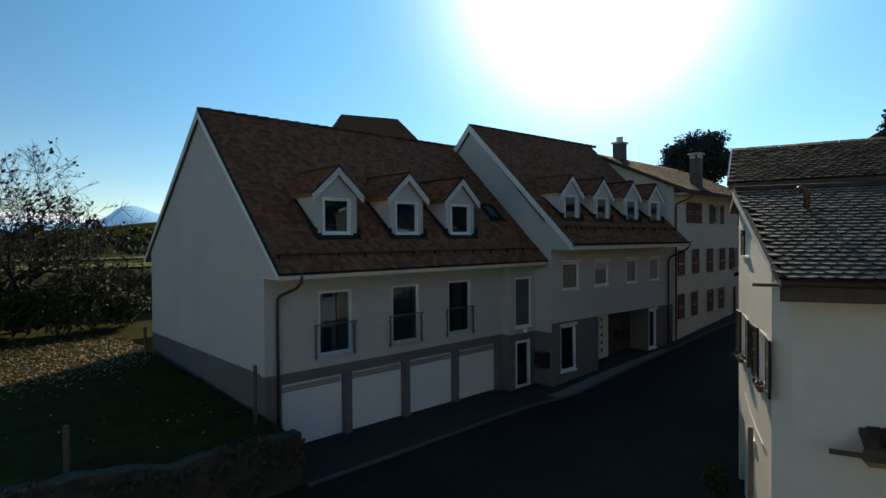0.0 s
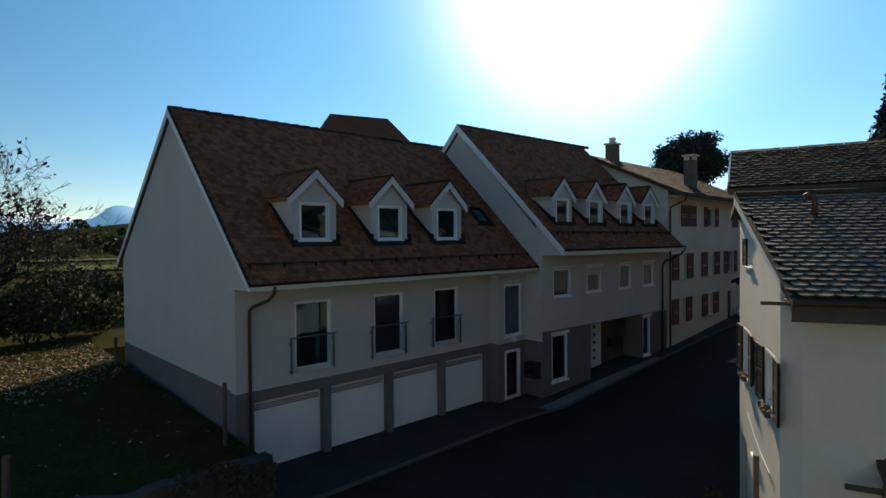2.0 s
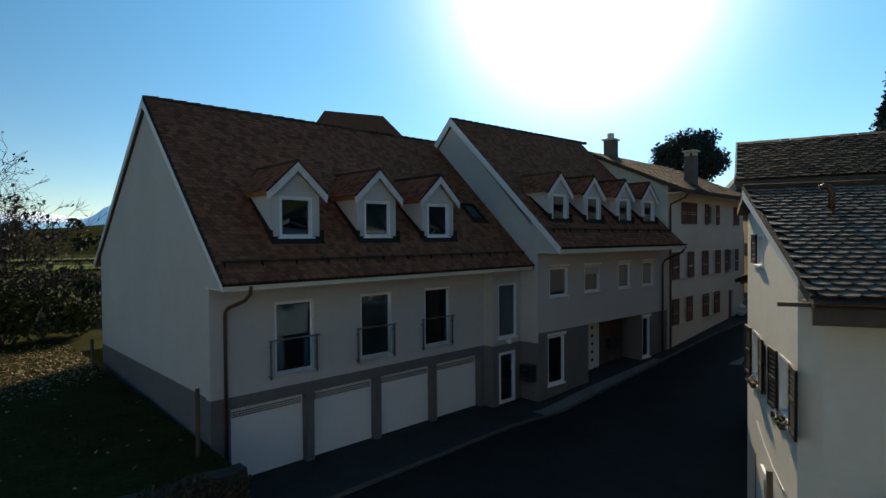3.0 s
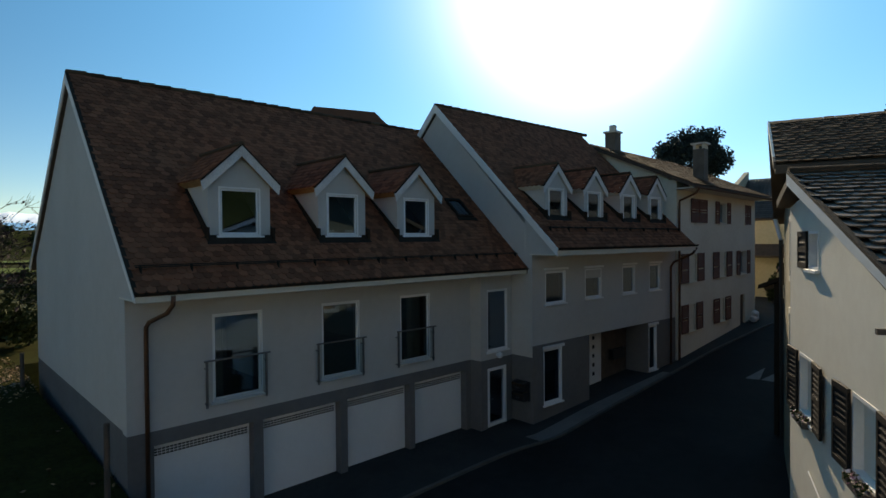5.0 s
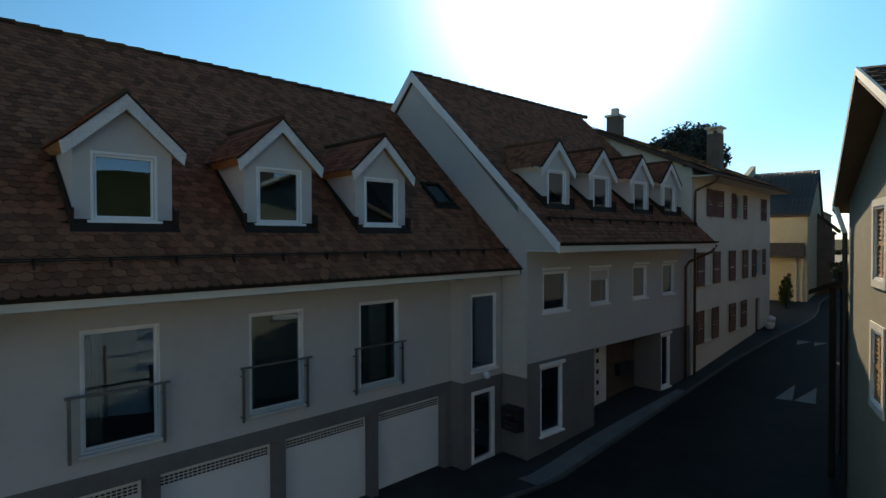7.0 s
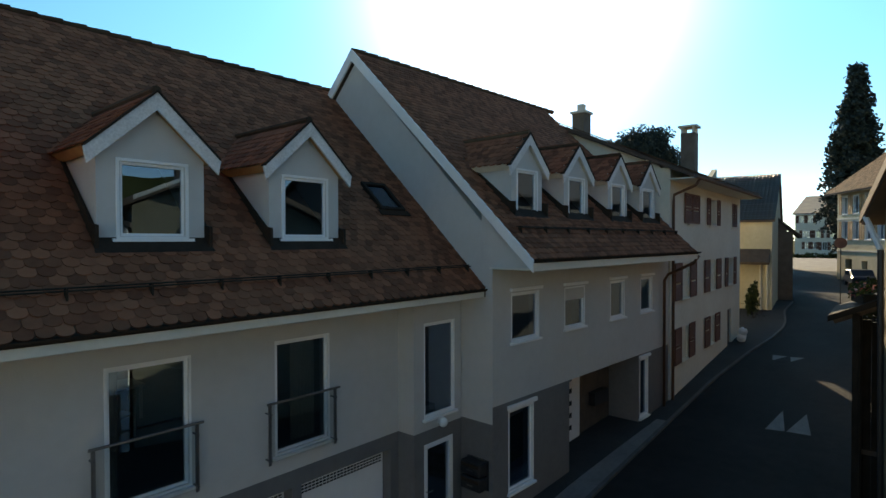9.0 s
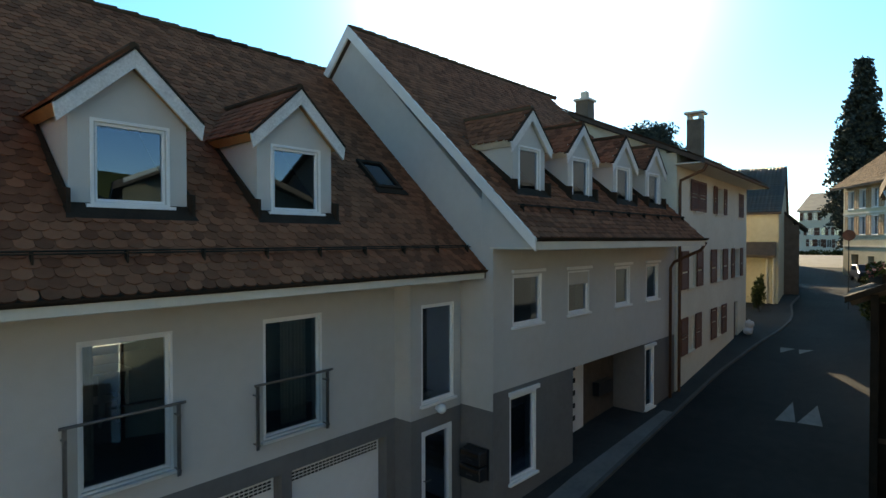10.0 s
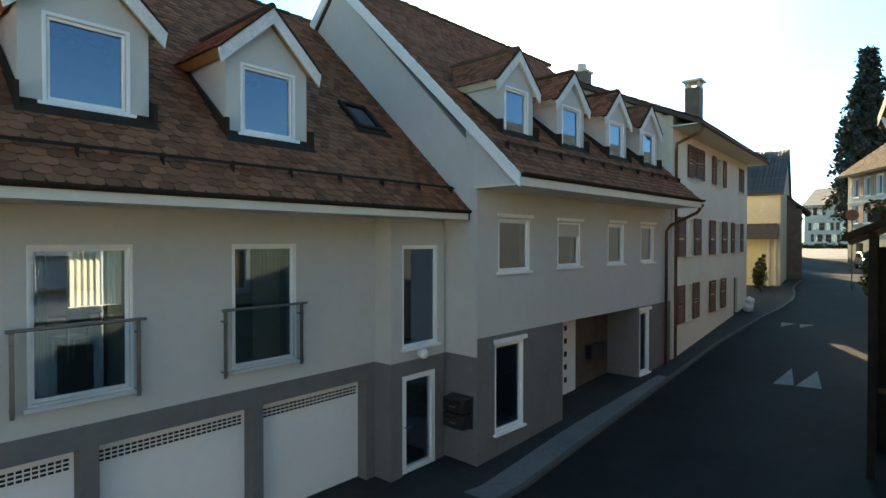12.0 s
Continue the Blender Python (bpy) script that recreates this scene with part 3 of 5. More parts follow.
def house_garages():
    h = thing("house", HOUSE_M, "white and grey rendered house with four garages and brown roof", "house")
    garages = [(0.50, 2.66), (2.90, 5.06), (5.28, 7.46), (7.66, 9.86)]
    wins = [(1.73, 2.91), (4.52, 5.70), (7.13, 8.29)]
    zp, ze = 2.31, 5.12
    bm = bmesh.new()
    wall(bm, 0, 10.09, 2.0, zp, [], 0, 0.3)
    part("plinth_band", bm, "render_grey", h, "grey rendered base")
    ends = [0.0] + [u for g in garages for u in g] + [10.09]
    for a, b in zip(ends[0::2], ends[1::2]):
        part("garage_pier", bx(a, b, 0, 0.3, -0.3, 2.0), "render_grey", h)
    bm = bmesh.new()
    wall(bm, 0, 10.09, zp, ze, [(a, b, 2.655, 4.625) for a, b in wins], 0, 0.3)
    part("front_wall", bm, "render_white", h)
    bm = bmesh.new()
    wall(bm, 10.09, 11.65, -0.3, zp, [(10.40, 11.34, -0.1, 2.02)], EY, 0.3)
    part("plinth_wall", bm, "render_grey", h)
    part("plinth_return", bx(10.09, 10.38, EY + 0.3, 0.0, -0.3, zp), "render_grey", h)
    bm = bmesh.new()
    wall(bm, 10.09, 11.65, zp, ze, [(10.40, 11.42, 2.56, 4.59)], EY, 0.3)
    part("front_wall", bm, "render_white", h)
    part("wall_return", bx(10.09, 10.38, EY + 0.3, 0.0, zp, ze), "render_white", h)
    # gable, pentagon, base and upper part
    yb = 10.70
    part("gable_plinth", bx(0, 0.3, 0.3, yb, -0.3, zp + 0.05), "render_grey", h)
    bm = bmesh.new()
    prism(bm, [(0, 0.3, zp + 0.05), (0, yb, zp + 0.05), (0, yb, 5.74), (0, 4.7, 10.42), (0, 0.3, 6.40)], (0.3, 0, 0))
    part("gable_wall", bm, "render_white", h)
    bm = bmesh.new()
    wall(bm, 0.3, 11.5, -0.3, 5.62, [(7.7, 9.1, 2.75, 4.42)], yb - 0.3, 0.3)
    part("back_wall", bm, "render_white", h)
    # a thin curtain in the window at the back, lit from outside
    bm = bmesh.new()
    cols = []
    for k in range(41):
        uu, yy = 7.72 + 1.36 * k / 40, yb - 0.34 + 0.03 * math.sin(k * 1.3)
        cols.append((bm.verts.new((uu, yy, 2.78)), bm.verts.new((uu, yy, 4.4))))
    for a, b in zip(cols, cols[1:]):
        bm.faces.new((a[0], b[0], b[1], a[1]))
    part("net_curtain", bm, "net", h, "thin white curtain lit by the sun", smooth=True)
    for k, q in enumerate(((0.3, 11.6, 0.3, 10.4, 2.30, 2.5), (0.3, 11.6, 0.3, 10.4, 5.0, 5.12), (0.3, 11.6, 0.3, 10.4, -0.3, -0.1))):
        part("inner_floor", bx(*q), "room", h)
    for x in (3.7, 9.3):
        part("partition", bx(x, x + 0.12, 0.3, 10.4, 2.5, 5.0), "room", h)
    part("partition", bx(0.3, 3.7, 4.0, 4.1, 2.5, 5.0), "room", h)
    part("partition", bx(0.3, 11.6, 1.6, 1.7, 5.12, 7.6), "room", h)
    # roof
    x0, x1 = -0.1, 12.15
    ya, za, yr, zr = -1.14, 5.26, 4.7, 10.66
    yc, zc = 11.28, 5.44
    slope = (zr - za) / (yr - ya)
    bm = bmesh.new()
    prism(bm, [(x0, ya, za - 0.02), (x0, yr, zr - 0.02), (x0, yc, zc), (x0, yc, zc - 0.14), (x0, yr, zr - 0.26), (x0, ya, za - 0.16)], (x1 - x0, 0, 0))
    roof = part("roof", bm, "roof_under", h, "steep roof of mottled brown rounded clay tiles")
    cs = (2.405, 5.19, 7.78)
    ln = math.hypot(yr - ya, zr - za)
    ey = Vector((0, yr - ya, zr - za)).normalized()

    def skip(u, v):
        x, y = x0 + u, ya + v * ey.y
        return any(abs(x - c) < 0.80 and y > -0.16 and y < 1.35 for c in cs) or (abs(x - 10.63) < 0.4 and 0.6 < y < 1.3)
    tiles(roof, (x0, ya, za), (1, 0, 0), ey, int((x1 - x0) / 0.19), int(ln / 0.155), 0.19, 0.155, "tile", near=lambda u, v: 3.9 < u < 10.1 and v < 1.4, skip=skip, seed=5, lift=0.022)
    ridge_tiles(roof, x0, yr, zr, 29)
    bm = bmesh.new()
    for y, z in ((ya, za - 0.02), (yc, zc)):
        prism(bm, [(x0 - 0.03, y, z), (x0 - 0.03, yr, zr - 0.02), (x0 - 0.03, yr, zr - 0.26), (x0 - 0.03, y, z - 0.14)], (0.05, 0, 0))
    part("bargeboard", bm, "white_paint", roof, "white verge board along the gable")
    bm = bmesh.new()
    prism(bm, [(x0 - 0.02, ya - 0.02, za + 0.03), (x0 - 0.02, yr, zr + 0.05), (x0 - 0.02, yr, zr - 0.03), (x0 - 0.02, ya - 0.02, za - 0.05)], (0.07, 0, 0))
    part("verge_trim", bm, "flashing", roof)
    part("fascia", bx(x0, 11.56, ya - 0.03, ya - 0.002, 5.105, 5.225), "cream_paint", h, "cream painted eaves board")
    part("soffit", bx(x0, 11.56, ya + 0.05, 0.0, 5.12, 5.145), "cream_paint", h)
    bm = bmesh.new()
    prism(bm, [(x0 + 0.02, ya + 0.07, 5.125), (x0 + 0.02, 0.3, 5.125), (x0 + 0.02, 0.3, za + slope * (0.3 - ya) - 0.2), (x0 + 0.02, ya + 0.07, za - 0.1)], (0.08, 0, 0))
    part("eaves_cheek", bm, "render_white", h)
    gutter(h, (x0, ya - 0.05, za + 0.03), (11.58, ya - 0.05, za + 0.03), 0.065, "flashing")
    snow_rail(roof, x0 + 0.1, 11.6, -0.72, za + slope * (-0.72 - ya) + 0.05)
    for i, c in enumerate(cs):
        dormer(h, c, 0.735, 6.25, 6.405, 7.43, 0.435, 7.62, 8.43, 0.0, za + slope * (0 - ya), slope, seed=20 + i, fore=0.14)
    # roof window beside the neighbour
    sm = Matrix.Translation((10.63, 0.7, za + slope * (0.7 - ya) + 0.02)) @ pose(0, 0, 0, math.degrees(math.atan(slope)))
    bm = bmesh.new()
    for q in ((-0.37, -0.29, 0, 0.95), (0.29, 0.37, 0, 0.95), (-0.29, 0.29, 0, 0.08), (-0.29, 0.29, 0.87, 0.95)):
        box(bm, *q, -0.05, 0.09)
    sk = part("roof_window", bm, "flashing", roof, "dark framed roof window", m=sm)
    part("pane", bx(-0.29, 0.29, 0.08, 0.87, 0.04, 0.05), "glass", sk)
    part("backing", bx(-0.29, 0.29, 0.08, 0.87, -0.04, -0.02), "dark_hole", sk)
    part("apron", bx(-0.46, 0.46, -0.16, 0.0, 0.03, 0.05), "flashing", sk)
    for i, (a, b) in enumerate(garages):
        garage_door(h, a, b, 2.0)
    for i, (a, b) in enumerate(wins):
        window(h, a, b, 2.655, 4.625, 0.0, w=0.035, reveal=0.05, proud=0.006, curtain=(0.3, 0.22, -0.45)[i])
        balcony_rail(h, a, b, 2.58, 3.62)
    window(h, 10.40, 11.42, 2.56, 4.59, EY, w=0.03, reveal=0.03, proud=0.004)
    # entrance door
    d = part("door", frame_bm(10.40, 11.34, 0.10, 2.02, EY - 0.01, 0.10, 0.12), "white_paint", h, "white framed glazed entrance door")
    p = part("pane", sheet(10.48, 11.26, EY + 0.06, 0.18, 1.94), "glass", d)
    p.visible_shadow = False
    bm = bmesh.new()
    tube(bm, [(10.45, EY, 1.02), (10.45, EY - 0.07, 1.02), (10.60, EY - 0.07, 1.02)], 0.012, 8)
    part("handle", bm, "steel", d)
    # downpipe
    bm = bmesh.new()
    tube(bm, [(0.55, -1.18, 5.2), (0.55, -1.14, 5.02), (0.5, -0.95, 4.85), (0.38, -0.25, 4.62), (0.36, -0.1, 4.5), (0.36, -0.08, 4.2), (0.36, -0.08, 0.05)], 0.045, 10)
    part("downpipe", bm, "copper", h, "brown copper downpipe", smooth=True)
    return h


house_garages()
lamp = thing("wall_lamp", HOUSE_M @ pose(10.88, EY, 2.42), "white opal globe lamp beside the entrance", "lamp")
bm = bmesh.new()
bmesh.ops.create_uvsphere(bm, u_segments=16, v_segments=10, radius=0.105, matrix=Matrix.Translation((0, -0.12, 0)))
part("globe", bm, "globe", lamp, smooth=True)
bm = bmesh.new()
tube(bm, [(0, 0, 0), (0, -0.05, 0)], 0.06, 12)
part("base", bm, "white_paint", lamp)


def mailbox():
    t = thing("mailbox", pose(11.65, -1.68, 0, 0, 0, -4.3) @ pose(-0.055, 0.40, 0.85), "black metal double mailbox on the grey wall", "mailbox")
    part("back_plate", bx(-0.03, 0.0, -0.3, 0.3, 0.0, 0.66), "black_metal", t)
    for z in (0.02, 0.35):
        b = part("box", bx(-0.3, -0.03, -0.28, 0.28, z, z + 0.29), "black_metal", t, bevel=0.02)
        part("flap", bx(-0.325, -0.3, -0.24, 0.24, z + 0.19, z + 0.26), "flashing", b)
        part("name_plate", bx(-0.306, -0.3, -0.08, 0.08, z + 0.1, z + 0.13), "steel", b)
    return t


mailbox()


# ---- white house with a porch ----
def house_porch():
    h = thing("house", pose(11.65, -1.68, 0, 0, 0, -4.3), "white house with grey base, porch and four dormers", "house")
    L, zp, ze = 9.85, 2.70, 5.75
    wins = [(0.63, 1.72, 4.01, 5.14), (2.93, 3.94, 4.04, 5.12), (5.47, 6.37, 4.03, 5.14), (7.55, 8.43, 4.03, 5.14)]
    low = [(0.52, 1.48, 0.62, 2.5), (7.50, 8.12, 0.66, 2.55)]
    porch = (3.18, 7.42, -0.3, zp)
    bm = bmesh.new()
    wall(bm, -0.05, porch[0], -0.3, zp, [(low[0][0], low[0][1] + 0.05, *low[0][2:])], 0, 0.3)
    part("plinth_wall", bm, "render_grey", h, "grey rendered base")
    bm = bmesh.new()
    wall(bm, porch[1], L, -0.3, zp, [(low[1][0], low[1][1] + 0.05, *low[1][2:])], 0, 0.3)
    part("plinth_wall", bm, "render_grey", h, "grey rendered base")
    part("plinth_side", bx(-0.05, 0.3, 0.3, 9.0, -0.3, zp - 0.38), "render_grey", h)
    part("corner_cheek", bx(-0.054, -0.05, 0.002, 0.3, zp - 0.38, zp), "render_white", h)
    bm = bmesh.new()
    wall(bm, -0.05, L, zp, ze, [(a, b + 0.05, c, d) for a, b, c, d in wins], 0, 0.3)
    part("front_wall", bm, "render_white", h)
    slope, ya, za, yr = 0.955, -1.1, 5.92, 4.72
    zr = za + slope * (yr - ya)
    bm = bmesh.new()
    prism(bm, [(-0.05, 0.3, zp - 0.38), (-0.05, 9.1, zp - 0.38), (-0.05, 9.1, ze), (-0.05, 9.1, 7.0), (-0.05, yr, zr - 0.3), (-0.05, 0.3, ze + 1.0)], (0.35, 0, 0))
    part("gable_wall", bm, "render_white", h)
    bm = bmesh.new()
    prism(bm, [(-0.045, ya + 0.07, za - 0.19), (-0.045, 0.31, za - 0.19), (-0.045, 0.31, za + slope * 1.4 - 0.2), (-0.045, ya + 0.07, za - 0.1)], (0.34, 0, 0))
    part("eaves_cheek", bm, "render_white", h)
    bm = bmesh.new()
    prism(bm, [(L - 0.3, 0.3, -0.3), (L - 0.3, 9.1, -0.3), (L - 0.3, 9.1, 7.0), (L - 0.3, yr, zr - 0.3), (L - 0.3, 0.3, ze + 1.0)], (0.3, 0, 0))
    part("gable_wall", bm, "render_white", h)
    part("back_wall", bx(0.3, L - 0.3, 8.8, 9.1, -0.3, 7.0), "render_white", h)
    for q in ((2.72, 2.9), (5.6, 5.74), (-0.3, -0.1)):
        part("inner_floor", bx(0.3, L - 0.3, 2.1 if q[0] < 0 else 0.3, 8.8, *q), "room", h)
    part("partition", bx(0.3, L - 0.3, 3.6, 3.75, -0.1, 5.6), "room", h)
    part("partition", bx(0.3, L - 0.3, 1.5, 1.6, 5.74, 8.0), "room", h)
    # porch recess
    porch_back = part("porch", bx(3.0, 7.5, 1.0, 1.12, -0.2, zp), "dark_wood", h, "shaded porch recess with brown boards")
    part("porch_side", bx(2.98, 3.18, 0.3, 1.0, -0.2, zp), "render_grey", porch_back)
    part("porch_side", bx(7.42, 7.5, 0.3, 1.0, -0.2, zp), "render_grey", porch_back)
    part("porch_floor", bx(3.18, 7.42, 0.0, 1.0, 0.0, 0.3), "paving", porch_back)
    part("ledge", bx(6.05, 6.95, 0.78, 0.99, 1.22, 1.62), "black_metal", porch_back)
    d = part("porch_screen", bx(4.6, 5.40, 0.94, 0.98, 0.32, zp - 0.02), "white_paint", h, "white panel with small square openings")
    for k in range(5):
        part("square_pane", bx(4.78, 4.92, 0.93, 0.94, 0.75 + k * 0.36, 0.89 + k * 0.36), "dark_hole", d)
    # roof
    x0, x1 = -0.16, 9.5
    bm = bmesh.new()
    prism(bm, [(x0, ya, za - 0.02), (x0, yr, zr - 0.02), (x0, 2 * yr - ya, za - 0.02), (x0, 2 * yr - ya, za - 0.18), (x0, yr, zr - 0.26), (x0, ya, za - 0.18)], (x1 - x0, 0, 0))
    roof = part("roof", bm, "roof_under", h, "steep brown clay tile roof")
    cs = (1.26, 3.53, 5.94, 8.07)
    ey = Vector((0, 1, slope)).normalized()
    ln = (yr - ya) / ey.y
    tiles(roof, (x0, ya, za), (1, 0, 0), ey, int((x1 - x0) / 0.19), int(ln / 0.155), 0.19, 0.155, "tile", skip=lambda u, v: any(abs(x0 + u - c) < 0.7 and -0.16 < ya + v * ey.y < 1.3 for c in cs), seed=8)
    ridge_tiles(roof, x0, yr, zr, 24)
    bm = bmesh.new()
    for s in (1, -1):
        q = lambda y, z: (x0 - 0.03, yr + s * (y - yr), z)
        prism(bm, [q(ya - 0.03, za + 0.02), q(yr, zr + 0.05), q(yr, zr - 0.27), q(ya - 0.03, za - 0.24)], (0.05, 0, 0))
    part("bargeboard", bm, "white_paint", roof, "broad white bargeboard")
    bm = bmesh.new()
    prism(bm, [(x0 + 0.02, ya, za - 0.19), (x0 + 0.02, yr, zr - 0.27), (x0 + 0.02, yr, zr - 0.29), (x0 + 0.02, ya, za - 0.21)], (0.12, 0, 0))
    part("verge_soffit", bm, "white_paint", roof)
    part("fascia", bx(x0, x1, ya - 0.03, ya - 0.002, za - 0.21, za - 0.05), "cream_paint", h)
    part("soffit", bx(x0, x1, ya + 0.07, 0.0, za - 0.2, za - 0.17), "cream_paint", h)
    gutter(h, (x0, ya - 0.05, za + 0.03), (x1, ya - 0.05, za + 0.03), 0.065, "flashing")
    snow_rail(roof, x0 + 0.3, x1 - 0.3, -0.5, za + slope * 0.6 + 0.05)
    for i, c in enumerate(cs):
        dormer(h, c, 0.62, za + slope * 1.1 - 0.12, za + slope * 1.1 - 0.01, 7.93, 0.37, 8.05, 8.80, 0.0, za + slope * 1.1, slope, seed=40 + i, wood="cream_paint", fore=0.07)
    for a, b, c, d in wins:
        w = window(h, a, b + 0.05, c, d, 0.0, reveal=0.05, w=0.035, proud=0.006)
        part("blind_box", bx(a - 0.04, b + 0.14, -0.06, 0.0, d + 0.04, d + 0.11), "white_paint", h)
        if d < 5.13:
            part("blind", bx(a + 0.03, b + 0.02, 0.01, 0.04, d - 0.34, d - 0.02), "render_white", w, "pale blind drawn a third down")
    for a, b, c, d in low:
        window(h, a, b + 0.05, c, d, 0.0, reveal=0.05, w=0.04, proud=0.006)
        part("blind_box", bx(a - 0.04, b + 0.14, -0.06, 0.0, d + 0.02, d + 0.11), "white_paint", h)
    bm = bmesh.new()
    tube(bm, [(9.42, ya - 0.05, za - 0.1), (9.40, ya + 0.1, za - 0.35), (9.30, -0.2, za - 0.75), (9.27, -0.09, za - 0.95), (9.27, -0.09, 0.5)], 0.05, 10)
    part("downpipe", bm, "copper", h, smooth=True)
    return h


house_porch()


# ---- old cream house with red shutters ----
def simple_house(name, m, label, L, D, z0, ze, slope, over, wall_mat, holes, tile_mat="tile_old", wall_holes_side=(), gable_over=0.3, tile_w=0.24, tile_h=0.22, roof_rows=True, ridge=0.5):
    h = thing(name, m, label, "house")
    bm = bmesh.new()
    wall(bm, 0, L, z0, ze, holes, 0, 0.35)
    part("front_wall", bm, wall_mat, h)
    yr = D * ridge
    zr = ze + slope * yr
    slope_b = (zr - ze) / (D - yr)
    bm = bmesh.new()
    for x in (0, L - 0.35):
        if x:
            part("gable_wall", bm, wall_mat, h)
            bm = bmesh.new()
        prism(bm, [(x, 0.35, z0), (x, D, z0), (x, D, ze), (x, yr, zr - 0.08), (x, 0.35, ze + slope * 0.35 - 0.08)], (0.35, 0, 0))
    part("gable_wall", bm, wall_mat, h)
    part("back_wall", bx(0.35, L - 0.35, D - 0.35, D, z0, ze), wall_mat, h)
    part("partition", bx(0.35, L - 0.35, 2.6, 2.7, z0, ze), "room", h)
    part("inner_floor", bx(0.35, L - 0.35, 0.35, D - 0.35, ze - 0.2, ze - 0.05), "room", h)
    bm = bmesh.new()
    xa, xb = -gable_over, L + gable_over
    q = [(xa, -over, ze - slope * over + 0.1), (xa, yr, zr + 0.1), (xa, D + over, ze - slope_b * over + 0.1), (xa, D + over, ze - slope_b * over - 0.04), (xa, yr, zr - 0.06), (xa, -over, ze - slope * over - 0.04)]
    prism(bm, q, (xb - xa, 0, 0))
    roof = part("roof", bm, "roof_under", h)
    ey = Vector((0, 1, slope)).normalized()
    ln = (yr + over) / ey.y
    if roof_rows:
        tiles(roof, (xa, -over, ze - slope * over + 0.11), (1, 0, 0), ey, int((xb - xa) / tile_w), int(ln / tile_h), tile_w, tile_h, tile_mat, seed=int(L * 7))
    return h, roof, zr, yr


def old_house():
    h, roof, zr, yr = simple_house("house", pose(21.56, -2.45, 0), "old cream rendered house with brown red shutters", 11.7, 9.0, 0.2, 8.85, 0.46, 0.85, "render_old",
                                   [(2.2, 3.1, 6.95, 8.08), (5.5, 6.6, 6.95, 8.08), (9.75, 10.9, 6.95, 8.08), (1.35, 2.35, 4.15, 5.5), (5.45, 6.5, 4.15, 5.5), (8.85, 10.0, 4.15, 5.5), (1.3, 2.2, 1.85, 3.15), (5.5, 6.3, 1.85, 3.1), (8.95, 9.75, 0.9, 3.0)])
    for a, b, c, d, sh in ((2.2, 3.1, 6.95, 8.08, 0.52), (5.5, 6.6, 6.95, 8.08, 0.52), (9.75, 10.9, 6.95, 8.08, 0.0), (1.35, 2.35, 4.15, 5.5, 0.85), (5.45, 6.5, 4.15, 5.5, 0.85), (8.85, 10.0, 4.15, 5.5, 0.55), (1.3, 2.2, 1.85, 3.15, 0.8), (5.5, 6.3, 1.85, 3.1, 0.85)):
        window(h, a, b, c, d, 0.0, "render_old" if sh >= 0.8 else "cream_paint", mull=((a + b) / 2,), reveal=0.15, w=0.05)
        if sh >= 0.8:
            part("blind", bx(a + 0.05, b - 0.05, 0.06, 0.09, c + 0.03, d - 0.03), "render_old", h, "closed cream blind")
        else:
            part("surround", frame_bm(a - 0.12, b + 0.12, c - 0.12, d + 0.12, -0.02, 0.12, 0.05), "render_old", h)
        if a == 2.2:
            shutter(h, 1.62, 2.65, c, d, -0.07, "shutter_red")
            shutter(h, 2.65, 3.68, c, d, -0.07, "shutter_red")
        elif sh:
            shutter(h, a - 0.06 - sh, a - 0.06, c, d, -0.07, "shutter_red")
            shutter(h, b + 0.06, b + 0.06 + sh, c, d, -0.07, "shutter_red")
        else:
            shutter(h, a, (a + b) / 2, c, d, -0.03, "shutter_red")
            shutter(h, (a + b) / 2, b, c, d, -0.03, "shutter_red")
    part("door", bx(8.95, 9.75, 0.1, 0.16, 0.9, 3.0), "dark_wood", h, "plain grey brown door")
    part("soffit", bx(-0.3, 12.0, -0.83, 0.0, 8.40, 8.44), "cream_paint", h)
    gutter(h, (-0.3, -0.9, 8.46), (12.0, -0.9, 8.46), 0.07, "copper")
    bm = bmesh.new()
    tube(bm, [(0.2, -0.9, 8.4), (0.15, -0.8, 8.2), (0.1, -0.1, 7.9), (0.1, -0.08, 7.6), (0.1, -0.08, 0.5)], 0.05, 8)
    part("downpipe", bm, "copper", h)
    c = part("chimney", bx(4.25, 4.8, 0.3, 0.85, 9.0, 10.75), "chimney", h, "rendered chimney with a slab cap")
    bm = bmesh.new()
    box(bm, 4.16, 4.89, 0.21, 0.94, 10.98, 11.06)
    for x in (4.26, 4.48, 4.69):
        for y in (0.31, 0.74):
            box(bm, x, x + 0.1, y, y + 0.1, 10.75, 10.98)
    c2 = part("chimney", bx(4.0, 4.7, 5.0, 5.6, 10.0, 12.2), "chimney", h)
    part("cap", bx(3.92, 4.78, 4.92, 5.68, 12.2, 12.3), "stone", c2)
    part("pot", bx(4.2, 4.5, 5.15, 5.45, 12.3, 12.65), "stone", c2)
    part("cap", bm, "stone", c)


old_house()


